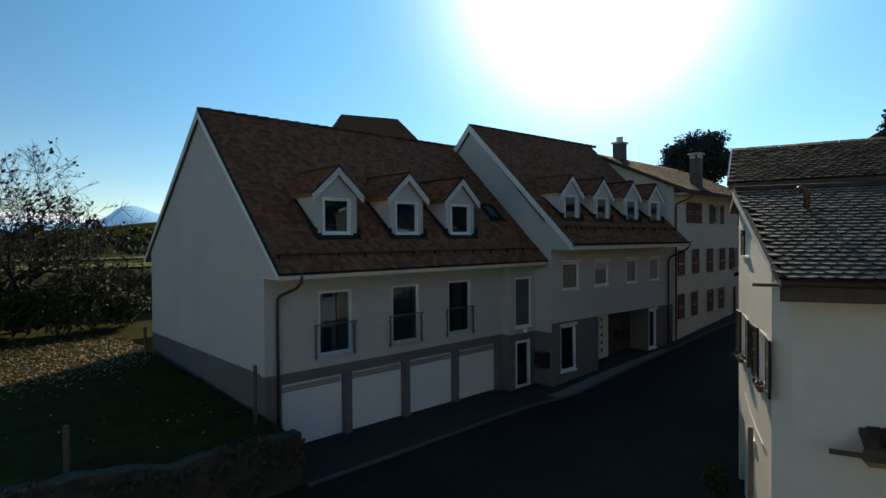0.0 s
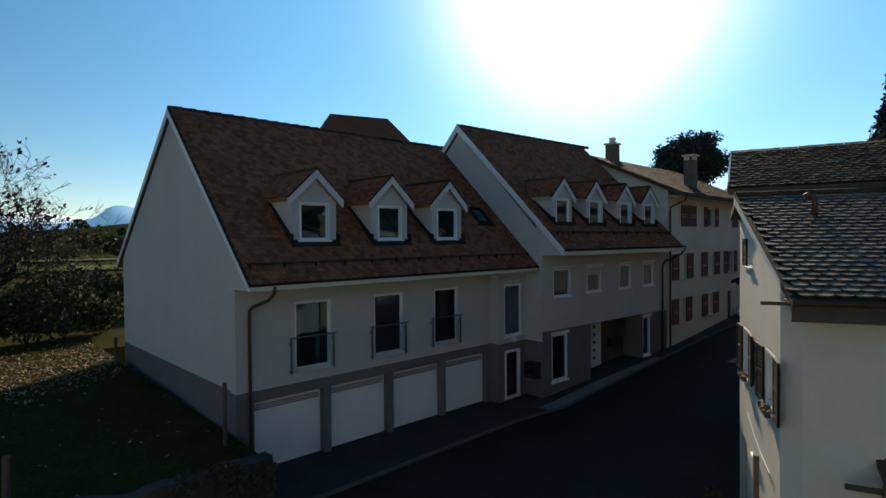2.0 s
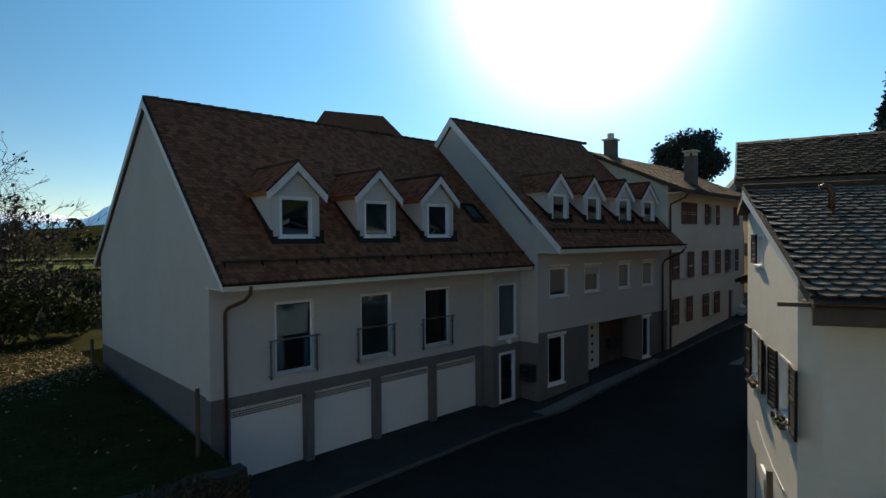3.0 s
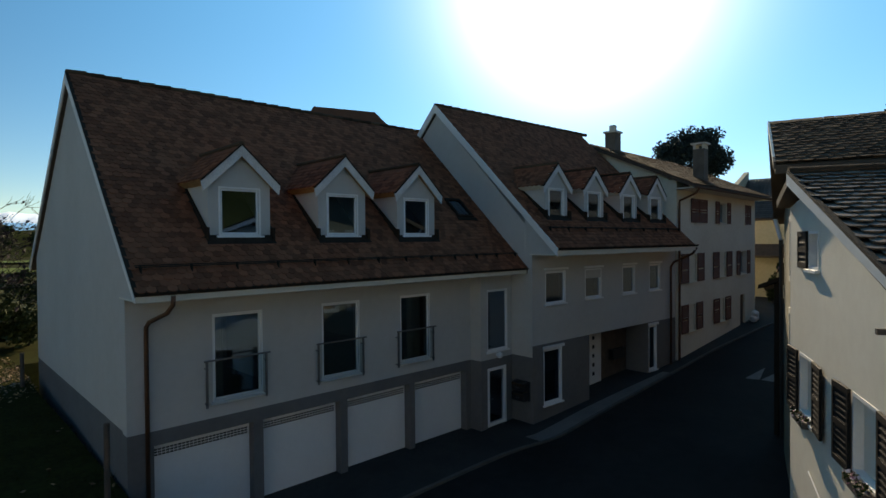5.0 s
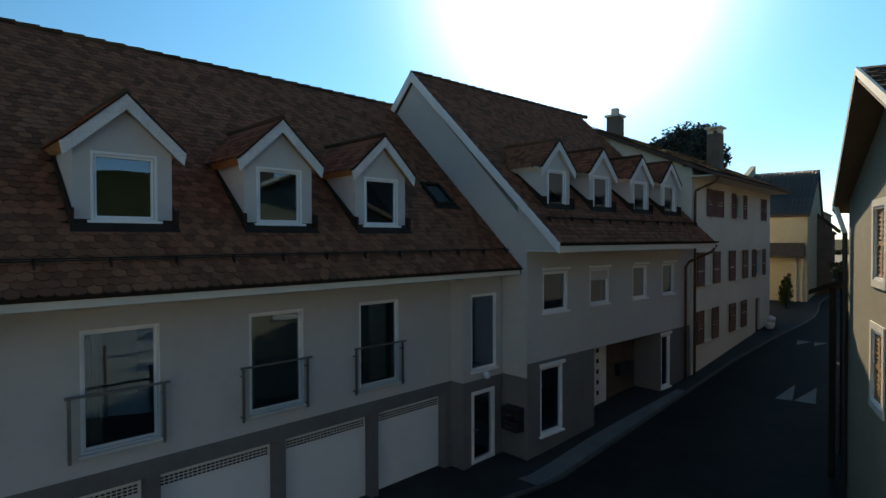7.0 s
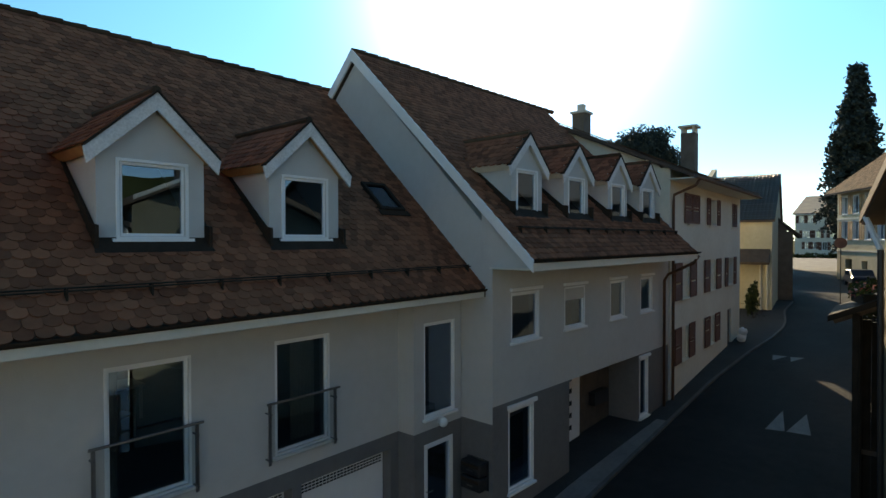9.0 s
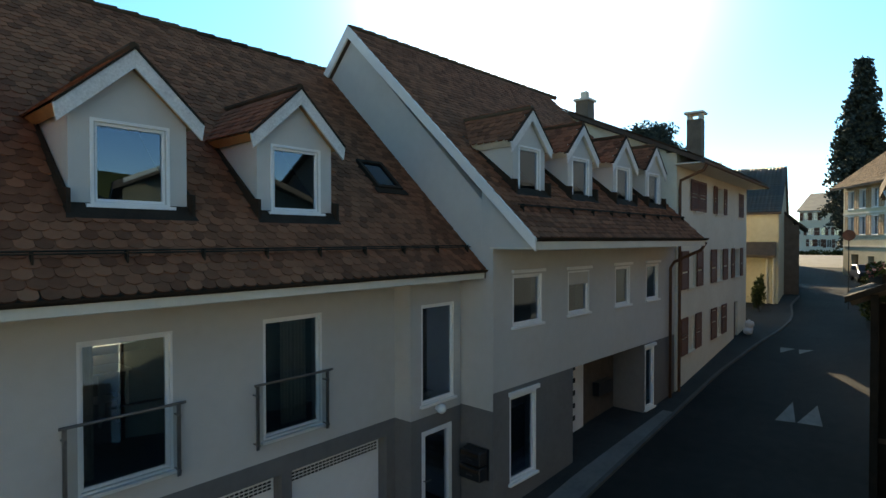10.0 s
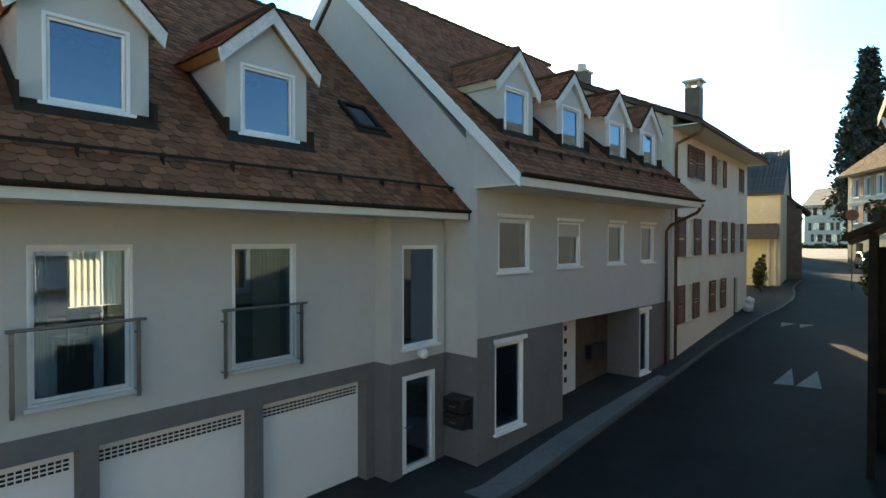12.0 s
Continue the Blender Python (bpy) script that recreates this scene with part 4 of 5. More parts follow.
# ---- pale house with dark shutters across the street ----
def flower_box(u0, u1, z, house_m):
    t = thing("flower_box", house_m @ pose((u0 + u1) / 2, -0.12, z), "dark window box with pink and white flowers", "flower box", "flower boxes on the pale house")
    w = (u1 - u0) / 2
    part("box", bx(-w * 0.8, w * 0.8, -0.03, 0.1, -0.1, 0.0), "dark_wood", t)
    rng = random.Random(int(z * 100 + u0 * 10))
    for mt, n, r in (("leaf", 50, 0.026), ("petal", 30, 0.022)):
        bm = bmesh.new()
        for _ in range(n):
            c = Vector((rng.uniform(-w, w) * 0.8, rng.uniform(-0.06, 0.08), rng.uniform(-0.03, 0.06)))
            leaf_quad(bm, c, r * rng.uniform(0.7, 1.4), rng)
        tagged(part("flowers" if mt == "petal" else "foliage", bm, mt, t), kind="stuff")


def leaf_quad(bm, c, r, rng):
    d = Vector((rng.gauss(0, 1), rng.gauss(0, 1), rng.gauss(0, 1))).normalized()
    a = d.orthogonal().normalized() * r
    b = d.cross(a)
    k = d * r * 0.35
    bm.faces.new([bm.verts.new(c + p) for p in (a * 1.3 + k, b * 0.8, -a * 1.3 + k, -b * 0.8)])


def right_house():
    hm = pose(4.03, -11.61, 0, 0, 0, 204)
    h = thing("house", hm, "pale rendered house with dark shutters and old tiled roof", "house")
    L, D, a = 4.4, 9.0, 0.28
    ue, ea, ur, slope = 1.1, 5.43, -3.58, 0.395
    top = lambda u: ea + slope * (ue - max(u, 2 * ur - u)) - 0.05
    w0, w1 = 0.12, 0.32
    wins = [(-1.1, -0.2, 3.3, 4.3), (-3.7, -2.8, 3.3, 4.3)]
    doors = [(-4.2, -3.3, -0.3, 1.75), (-2.5, -1.8, -0.3, 1.7)]
    small = (-3.15, -2.6, 5.72, 6.32)
    bm = bmesh.new()
    wall(bm, -L, w0, -0.3, 5.3, [*wins, *doors], 0, 0.35)
    part("front_wall", bm, "render_right", h)
    z1, zt1 = 5.3, 6.4
    bm = bmesh.new()
    wall(bm, small[0] - 0.1, small[1] + 0.1, z1, zt1, [small], 0, 0.35)
    ua, ub = small[0] - 0.1, small[1] + 0.1
    part("gable_wall", bm, "render_right", h)
    for pts in ([(w0, 0, z1), (ub, 0, z1), (ub, 0, top(ub) - 0.15), (w0, 0, top(w0) - 0.15)], [(ua, 0, z1), (-L, 0, z1), (-L, 0, top(-L) - 0.15), (ua, 0, top(ua) - 0.15)],
                [(ua, 0, zt1), (ua, 0, top(ua) - 0.15), (ub, 0, top(ub) - 0.15), (ub, 0, zt1)]):
        bm = bmesh.new()
        prism(bm, pts, (0, 0.35, 0))
        part("gable_wall", bm, "render_right", h)
    bm = bmesh.new()
    prism(bm, [(w0, 0, -0.3), (w1, a, -0.3), (w1 - 0.3, a + 0.2, -0.3), (w0 - 0.1, 0.35, -0.3)], (0, 0, 5.9))
    part("corner_wall", bm, "render_right", h)
    part("side_wall", bx(w1 - 0.35, w1, a, D, -0.3, 5.55), "render_right", h)
    part("inner_wall", bx(-L, -0.4, 2.6, 2.8, -0.3, 5.7), "room", h)
    part("inner_floor", bx(-L, -0.4, 0.36, 2.6, 2.55, 2.7), "room", h)
    part("back_wall", bx(-L, 0, D - 0.3, D, -0.3, 5.5), "render_right", h)
    zt = lambda u: ea + slope * (ue - max(u, 2 * ur - u))
    y1 = D + 0.2
    verge = lambda u: -0.2 + 0.17 * max(0.0, (u - ur) / (ue - ur))
    bm = bmesh.new()
    rows = []
    for u in (ue, ur, -4.5):
        rows.append([bm.verts.new((u, y, zt(u) + dz)) for y, dz in ((verge(u), -0.02), (y1, -0.02), (y1, -0.16), (verge(u), -0.16))])
    for p, q in zip(rows, rows[1:]):
        for k in range(4):
            bm.faces.new((p[k], p[(k + 1) % 4], q[(k + 1) % 4], q[k]))
    bm.faces.new(rows[0])
    bm.faces.new(rows[-1][::-1])
    roof = part("roof", bm, "dark_wood", h, "low roof of old brown clay tiles catching the light")
    ey = Vector((-1, 0, slope)).normalized()
    tiles(roof, (ue, -0.2, zt(ue)), (0, 1, 0), ey, int((y1 + 0.2) / 0.24), int((ue - ur) * math.hypot(1, slope) / 0.18), 0.24, 0.18, "tile_worn", near=lambda u, v: u < 2.6 and v < 4, skip=lambda u, v: u - 0.2 < verge(ue + ey.x * v) + 0.06, seed=77, lift=0.055)
    bm = bmesh.new()
    tube(bm, [(ur, verge(ur), zt(ur) + 0.02), (ur, y1, zt(ur) + 0.02)], 0.1, 8)
    part("ridge_cap", bm, "tile_old", roof)
    bm = bmesh.new()
    va, vb = verge(ue - 0.6) - 0.03, verge(ur) - 0.03
    prism(bm, [(ue - 0.6, va, zt(ue - 0.6) + 0.03), (ur, vb, zt(ur) + 0.03), (ur, vb, zt(ur) - 0.18), (ue - 0.6, va, zt(ue - 0.6) - 0.1)], (0, 0.04, 0))
    part("bargeboard", bm, "white_paint", roof, "white edge board along the roof")
    bm = bmesh.new()
    prism(bm, [(ue, verge(ue) - 0.035, zt(ue) + 0.02), (ur, verge(ur) - 0.035, zt(ur) + 0.02), (ur, verge(ur) - 0.035, zt(ur) + 0.065), (ue, verge(ue) - 0.035, zt(ue) + 0.065)], (0, 0.07, 0))
    part("verge_trim", bm, "black_wood", roof)
    part("eaves_board", bx(ue - 0.1, ue - 0.04, -0.03, y1, ea - 0.34, ea - 0.1), "dark_wood", h)
    gutter(h, (ue + 0.05, -0.03, ea - 0.03), (ue + 0.05, y1, ea - 0.03), 0.06, "copper")
    part("soffit", bx(0.0, ue - 0.1, 0.0, y1, ea - 0.1, ea - 0.06), "dark_wood", h)
    bm = bmesh.new()
    beam(bm, (ue - 0.15, -0.42, ea - 0.08), (ue - 0.15, 0.3, ea - 0.08), 0.05, 0.055)
    part("beam_end", bm, "dark_wood", h)
    # vent pipe on the roof
    bm = bmesh.new()
    up = -2.1
    zb = zt(up)
    tube(bm, [(up, 1.0, zb - 0.1), (up, 1.0, zb + 0.36), (up, 0.97, zb + 0.45), (up, 0.89, zb + 0.49), (up, 0.82, zb + 0.45)], 0.055, 10)
    part("vent_pipe", bm, "copper", roof, "bent copper vent pipe", smooth=True)
    for (u0, u1, z0, z1) in wins:
        window(h, u0, u1, z0, z1, 0.0, mull=((u0 + u1) / 2,), reveal=0.16)
        part("blind", bx(u0 + 0.05, u1 - 0.05, 0.1, 0.115, z0 + 0.02, z1 - 0.04), "render_right", h, "closed sand coloured blind")
        for s, ux in ((-1, u0), (1, u1)):
            m = Matrix.Translation((ux + s * 0.02, -0.02, 0)) @ pose(0, 0, 0, 0, 0, s * -3)
            shutter(h, 0 if s > 0 else -0.54, 0.54 if s > 0 else 0, z0 - 0.03, z1 + 0.02, -0.04, "shutter_dark", m)
        flower_box(u0 + 0.02, u1 - 0.02, z0 + 0.02, hm)
    u0, u1, z0, z1 = small
    window(h, u0, u1, z0, z1, 0.0, reveal=0.16)
    shutter(h, -0.55, 0, z0, z1, -0.04, "shutter_dark", Matrix.Translation((u0 - 0.02, -0.004, 0)))
    for u0, u1, z0, z1 in doors:
        part("door", bx(u0, u1, 0.12, 0.18, -0.1, z1), "dark_wood", h, "dark wooden door")
    part("lintel", bx(-2.58, -1.72, -0.05, 0.1, 1.7, 1.82), "white_paint", h)
    bm = bmesh.new()
    tube(bm, [(-3.1, -0.02, 2.5), (-2.4, -0.03, 2.35), (-1.5, -0.03, 2.2), (-0.6, -0.03, 2.15)], 0.012, 6)
    part("cable", bm, "white_paint", h)
    return h, hm


right_h, right_m = right_house()
post = thing("wooden_post", right_m @ pose(-0.55, -0.25, -0.02), "pale weathered wooden post beside the house wall", "post")
bm = bmesh.new()
beam(bm, (0, 0, 0), (0.02, 0, 2.5), 0.09, 0.09, (1, 0, 0))
part("post_shaft", bm, "barn_wood", post)


def door_hood():
    t = thing("door_hood", right_m @ pose(0, 0, 0), "small brown timber hood against the pale wall", "canopy")
    bm = bmesh.new()
    prism(bm, [(0.322, 1.25, 2.92), (0.75, 1.25, 2.70), (0.75, 1.25, 2.60), (0.322, 1.25, 2.82)], (0, 2.8, 0))
    r = part("roof", bm, "dark_wood", t)
    ey = Vector((-0.43, 0, 0.22)).normalized()
    tiles(r, (0.77, 1.25, 2.71), (0, 1, 0), ey, 13, 2, 0.2, 0.17, "tile_old", seed=31, lift=0.03)
    part("eaves_board", bx(0.74, 0.79, 1.20, 4.05, 2.50, 2.69), "dark_wood", t)
    part("soffit", bx(0.322, 0.74, 1.28, 4.05, 2.40, 2.48), "bare_wood", t)
    bm = bmesh.new()
    beam(bm, (0.72, 0.74, 2.59), (0.72, 1.4, 2.56), 0.07, 0.07)
    part("beam_end", bm, "dark_wood", t)


door_hood()


def right_house_far():
    h = thing("house", pose(8.12, -10.07, 0, 0, 0, 196), "olive rendered gable house with pale window surrounds", "house")
    wins = [(-3.95, -3.15, 5.3, 6.6), (-2.4, -1.6, 5.3, 6.6), (-4.05, -3.25, 3.1, 4.4), (-2.6, -1.8, 3.1, 4.4)]
    ur, zr, sl = -2.6, 8.76, 0.45
    zt = lambda u: zr - sl * abs(u - ur)
    bm = bmesh.new()
    wall(bm, -6.4, -0.15, -0.3, 6.9, wins, 0, 0.35)
    part("front_wall", bm, "render_olive", h)
    bm = bmesh.new()
    prism(bm, [(-0.15, 0, 6.9), (-0.15, 0, zt(-0.15) - 0.2), (ur, 0, zr - 0.2), (-6.4, 0, zt(-6.4) - 0.2), (-6.4, 0, 6.9)], (0, 0.35, 0))
    part("gable_wall", bm, "render_olive", h)
    part("side_wall", bx(-6.4, -6.05, 0.35, 9, -0.3, 6.9), "render_olive", h)
    part("side_wall", bx(-0.5, -0.15, 0.35, 9, -0.3, 7.42), "render_olive", h)
    part("inner_wall", bx(-6.05, -0.5, 2.4, 2.5, -0.3, 6.9), "room", h)
    part("inner_floor", bx(-6.05, -0.5, 0.36, 2.4, 4.5, 4.7), "room", h)
    y0, y1 = -0.5, 9.4
    bm = bmesh.new()
    rows = []
    for u, y in ((0.12, y0), (ur, y0), (-7.0, -0.2)):
        rows.append([bm.verts.new((u, yy, zt(u) + dz)) for yy, dz in ((y, -0.02), (y1, -0.02), (y1, -0.17), (y, -0.17))])
    for p, q in zip(rows, rows[1:]):
        for k in range(4):
            bm.faces.new((p[k], p[(k + 1) % 4], q[(k + 1) % 4], q[k]))
    bm.faces.new(rows[0])
    bm.faces.new(rows[-1][::-1])
    roof = part("roof", bm, "porch_wood", h, "brown tiled roof with deep boarded overhang")
    ey = Vector((-1.0, 0, sl)).normalized()
    tiles(roof, (0.12, y0, zt(0.12)), (0, 1, 0), ey, int((y1 - y0) / 0.2), 17, 0.2, 0.17, "tile_old", seed=78, lift=0.03)
    # Dark wood on the lower stretch paints the board's shadowed end.
    for ua, ub, mt in ((ur, -0.15, "cream_paint"), (-0.15, 0.12, "dark_wood")):
        bm = bmesh.new()
        prism(bm, [(ub, y0 - 0.03, zt(ub) + 0.05), (ua, y0 - 0.03, zt(ua) + 0.05), (ua, y0 - 0.03, zt(ua) - 0.08), (ub, y0 - 0.03, zt(ub) - 0.08)], (0, 0.04, 0))
        part("bargeboard", bm, mt, roof)
    bm = bmesh.new()
    prism(bm, [(ur, y0 - 0.03, zr + 0.05), (-7.0, -0.23, zt(-7.0) + 0.05), (-7.0, -0.23, zt(-7.0) - 0.13), (ur, y0 - 0.03, zr - 0.13)], (0, 0.04, 0))
    part("bargeboard", bm, "porch_wood", roof)
    c = part("chimney", bx(-2.6, -1.9, 4.8, 5.6, 8.2, 9.5), "dark_wood", roof, "dark chimney with a cap")
    part("cap", bx(-2.7, -1.8, 4.7, 5.7, 9.5, 9.6), "dark_wood", c)
    # White tube stands in for a sunlit roof edge; dark tube below is added.
    bm = bmesh.new()
    tube(bm, [(-6.75, -0.2, 6.75), (-6.35, -0.08, 6.15)], 0.05, 8)
    part("downpipe", bm, "white_paint", h)
    bm = bmesh.new()
    tube(bm, [(-6.35, -0.08, 6.15), (-6.3, -0.06, 0.6)], 0.05, 8)
    part("downpipe", bm, "black_metal", h)
    for a, b, c, d in wins:
        window(h, a, b, c, d, 0.0, reveal=0.2, sill=False)
        part("surround", frame_bm(a - 0.13, b + 0.13, c - 0.13, d + 0.13, -0.03, 0.13, 0.08), "stone", h)
        shutter(h, a + 0.03, (a + b) / 2, c, d, 0.02, "bare_wood")
        shutter(h, (a + b) / 2, b - 0.03, c, d, 0.02, "bare_wood")
    return h


right_house_far()


def porch_canopy():
    """Dark timber shelter at the road side: a sloping roof on posts with a boarded side, and a flower box on the wall beside it."""
    t = thing("door_canopy", pose(16.2, -8.5, street_z(16.2)), "dark timber shelter with a sloping roof beside the street", "canopy")
    g = -street_z(16.2)
    bm = bmesh.new()
    prism(bm, [(-1.0, 1.1, 4.79 + g), (-1.0, -0.9, 5.72 + g), (-1.0, -0.9, 5.60 + g), (-1.0, 1.1, 4.67 + g)], (2.1, 0, 0))
    part("roof", bm, "black_wood", t)
    for x in (-0.6, 0.0, 0.6):
        bm = bmesh.new()
        beam(bm, (x, 1.02, 4.64 + g), (x, -0.88, 5.52 + g), 0.07, 0.1)
        part("rafter", bm, "dark_wood", t)
    for x in (-0.85, 0.72):
        part("post", bx(x, x + 0.12, 0.58, 0.70, -0.05, 4.85 + g), "black_wood", t)
    for k in range(9):
        y = -0.94 + 0.17 * k
        part("board", bx(0.85, 0.88, y, y + 0.163, 0.02, 4.55 + g - 0.05 * (k % 2)), "black_wood", t)
    part("rail", bx(0.82, 0.85, -0.94, 0.59, 1.2, 1.3), "dark_wood", t)
    f = thing("flower_pot", pose(15.9, -7.95, 5.04, 0, 0, 196), "window box of red and pink flowers on the wall", "flower box")
    part("box", bx(-0.3, 0.48, -0.12, 0.15, 0.0, 0.2), "black_wood", f)
    rng = random.Random(61)
    for mt, n, nm in (("leaf", 120, "foliage"), ("red_flower", 40, "flowers")):
        bm = bmesh.new()
        for _ in range(n):
            leaf_quad(bm, Vector((rng.uniform(-0.3, 0.48), rng.uniform(-0.2, 0.15), rng.uniform(0.1, 0.4))), rng.uniform(0.03, 0.05), rng)
        tagged(part(nm, bm, mt, f), kind="stuff")


porch_canopy()

# ---- retaining wall and garden posts ----
bm = bmesh.new()
pts = [-30 + 0.5 * k for k in range(44)] + [-8 + 0.12 * k for k in range(66)] + [-0.08]
rows = []
for x in pts:
    zt = 1.3 + 0.09 * noise.noise(Vector((x * 1.4, 3, 0))) + 0.35 * min(1, max(0, (-3 - x) / 2))
    ring = []
    for k in range(11):
        z = -0.4 + (zt + 0.4) * k / 10
        n = noise.noise(Vector((x * 2.6, z * 3.4, 9))) + 0.5 * noise.noise(Vector((x * 6, z * 7, 4)))
        ring.append(bm.verts.new((x, -2.18 + 0.008 * k + 0.07 * n, z + 0.02 * n)))
    ring += [bm.verts.new(p) for p in ((x, -1.95, zt + 0.06 * noise.noise(Vector((x * 4, 7, 0)))), (x, -1.7, zt), (x, -1.66, -0.4))]
    rows.append(ring)
for a, b in zip(rows, rows[1:]):
    for k in range(len(a)):
        q = (k + 1) % len(a)
        bm.faces.new((a[k], b[k], b[q], a[q]))
bm.faces.new(rows[-1])
bm.faces.new(rows[0][::-1])
tagged(part("wall_garden", bm, "stone_wall"), "rough dark stone retaining wall of the garden", "wall", kind="structure")


def creeper():
    rng = random.Random(33)
    bm = bmesh.new()
    for _ in range(2600):
        x = -7 * rng.random() ** 1.5 - 0.1
        down = rng.random() ** 2.2
        y, z = -1.75 - 0.5 * rng.random() ** 0.5, 1.42 - 1.2 * down
        if z < 1.3:
            y = -2.22 - 0.06 * rng.random()
        dens = noise.noise(Vector((x * 1.3, z * 1.6, 2)))
        if dens > -0.05:
            d = Vector((rng.gauss(0, 1), rng.gauss(-0.4, 1), rng.gauss(0.4, 1))).normalized()
            a = d.orthogonal().normalized() * rng.uniform(0.03, 0.06)
            b = d.cross(a)
            bm.faces.new([bm.verts.new(Vector((x, y, z + 0.3 * (1 if x < -5 else 0))) + p) for p in (a * 1.2, b * 0.8, -a, -b * 0.8)])
    tagged(part("creeper", bm, "weeds"), "dry creepers and weeds hanging over the garden wall", "creeper", kind="stuff")


creeper()


def fence_post(x, y, z0, z1, r=0.05, material="dark_wood", label="dark weathered fence post in the garden"):
    t = thing("fence_post", pose(x, y, z0), label, "post", "garden posts")
    bm = bmesh.new()
    tube(bm, [(0, 0, -0.1), (0.01, 0, z1 - z0)], r, 8)
    part("post_shaft", bm, material, t)


fence_post(-0.44, -0.3, 1.05, 2.77, 0.055)
fence_post(-0.3, 9.6, 1.6, 2.75, 0.06)
fence_post(-4.98, -1.45, 1.0, 2.5, 0.06)


# ---- plants ----
def branch(bm, p, d, ln, r, depth, rng, tips, bend=0.25, n=3, more=0):
    pts, rad = [p], [r]
    q, dd = p.copy(), d.copy()
    for k in range(n):
        dd = (dd + Vector((rng.gauss(0, bend), rng.gauss(0, bend), rng.gauss(0.04, bend * 0.7)))).normalized()
        q = q + dd * (ln / n)
        pts.append(q)
        rad.append(r * (1 - 0.45 * (k + 1) / n))
    tube(bm, pts, rad, 6 if r > 0.05 else (4 if r > 0.015 else 3), caps=False)
    if depth == 0:
        tips.append((q, dd))
        return
    for k in range(rng.choice((2, 3, 3)) + more):
        i = rng.choice(range(1, n + 1)) if k else n
        nd = (dd + Vector((rng.gauss(0, 0.75), rng.gauss(0, 0.75), rng.gauss(0.1, 0.5)))).normalized()
        branch(bm, pts[i], nd, ln * rng.uniform(0.6, 0.85), max(rad[i] * rng.uniform(0.6, 0.8), 0.012), depth - 1, rng, tips, bend, n, more)


def bare_tree(x, y, z, height, seed, label):
    rng = random.Random(seed)
    t = thing("tree", pose(x, y, z - 0.1), label, "tree")
    bm, tips = bmesh.new(), []
    tube(bm, [(0, 0, 0), (0.05, 0, height * 0.13), (0.0, 0.08, height * 0.26)], [0.27, 0.22, 0.17], 8, caps=False)
    for k in range(8):
        a = k * 2.4 + rng.uniform(-0.2, 0.2)
        d = Vector((math.cos(a), math.sin(a), 0.12 + 0.2 * k)).normalized()
        branch(bm, Vector((0, 0.06, height * (0.15 + 0.012 * k))), d, height * 0.29, 0.12, 5, rng, tips, 0.2, 3, 1 if k % 2 else 0)
    part("trunk", bm, "bark", t, smooth=True)
    bm = bmesh.new()
    for p, d in tips:
        if rng.random() < 0.3:
            for _ in range(2):
                leaf_quad(bm, p + Vector((rng.gauss(0, 0.05), rng.gauss(0, 0.05), rng.gauss(0, 0.05))), rng.uniform(0.05, 0.11), rng)
    tagged(part("last_leaves", bm, "withered", t), kind="stuff")


def clump(bm, c, rx, ry, rz, n, size, rng):
    for _ in range(n):
        d = Vector((rng.gauss(0, 1), rng.gauss(0, 1), rng.gauss(0, 1))).normalized() * (rng.random() ** 0.45)
        leaf_quad(bm, Vector(c) + Vector((d.x * rx, d.y * ry, d.z * rz)), size * rng.uniform(0.6, 1.4), rng)


def shrub(x, y, z, r, h, seed, material="leaf", n=900, size=0.07, label="dense dark green shrub"):
    rng = random.Random(seed)
    t = thing("shrub", pose(x, y, z - 0.05), label, "shrub")
    bm, tips = bmesh.new(), []
    for k in range(5):
        a = k * 1.26
        branch(bm, Vector((0, 0, 0)), Vector((math.cos(a) * 0.5, math.sin(a) * 0.5, 1)).normalized(), h * 0.26, 0.03, 2, rng, tips)
    part("stem", bm, "bark", t)
    bm = bmesh.new()
    for k in range(9):
        a, q = rng.uniform(0, 6.28), rng.uniform(0.1, 0.65)
        clump(bm, (math.cos(a) * r * q, math.sin(a) * r * q, h * rng.uniform(0.3, 0.75)), r * 0.5, r * 0.5, h * 0.28, n // 9, size, rng)
    tagged(part("foliage", bm, material, t), kind="stuff")


bare_tree(-3.2, 18.5, garden_z(-2.9, 18.5), 8.6, 4, "bare branched tree with a few dry leaves")
for k, (x, y, r, h) in enumerate([(-9.5, 17.5, 2.2, 2.6), (-6.2, 19.5, 2.0, 2.4), (-3.2, 21.5, 2.2, 2.3), (0.3, 23.5, 2.3, 2.4), (3.6, 24.0, 2.3, 2.5), (-12.5, 22, 2.6, 3.4), (-8.0, 26, 2.6, 3.0), (-3, 29, 2.5, 2.6), (2.5, 31, 2.6, 2.6), (7, 27, 2.4, 2.8)]):
    shrub(x, y, garden_z(x, y), r, h, 50 + k, n=1500, size=0.11)

for k in range(11):
    x, y = -14.5 + 1.55 * k, 16.6 + 0.5 * math.sin(k * 2.1)
    shrub(x, y, garden_z(x, y), 1.45, 2.5 + 0.35 * math.sin(k * 1.7), 80 + k, n=1500, size=0.09, label="dark shrub of the hedge behind the lawn")
t = thing("hedge", pose(100, -1, 3.5), "dark clipped hedge in front of the far white house", "hedge")
rng = random.Random(71)
bm = bmesh.new()
for _ in range(60):
    clump(bm, (rng.uniform(-0.4, 0.4), rng.uniform(-6, 6), rng.uniform(0.1, 0.65)), 0.5, 0.6, 0.3, 26, 0.13, rng)
tagged(part("foliage", bm, "leaf", t), kind="stuff")

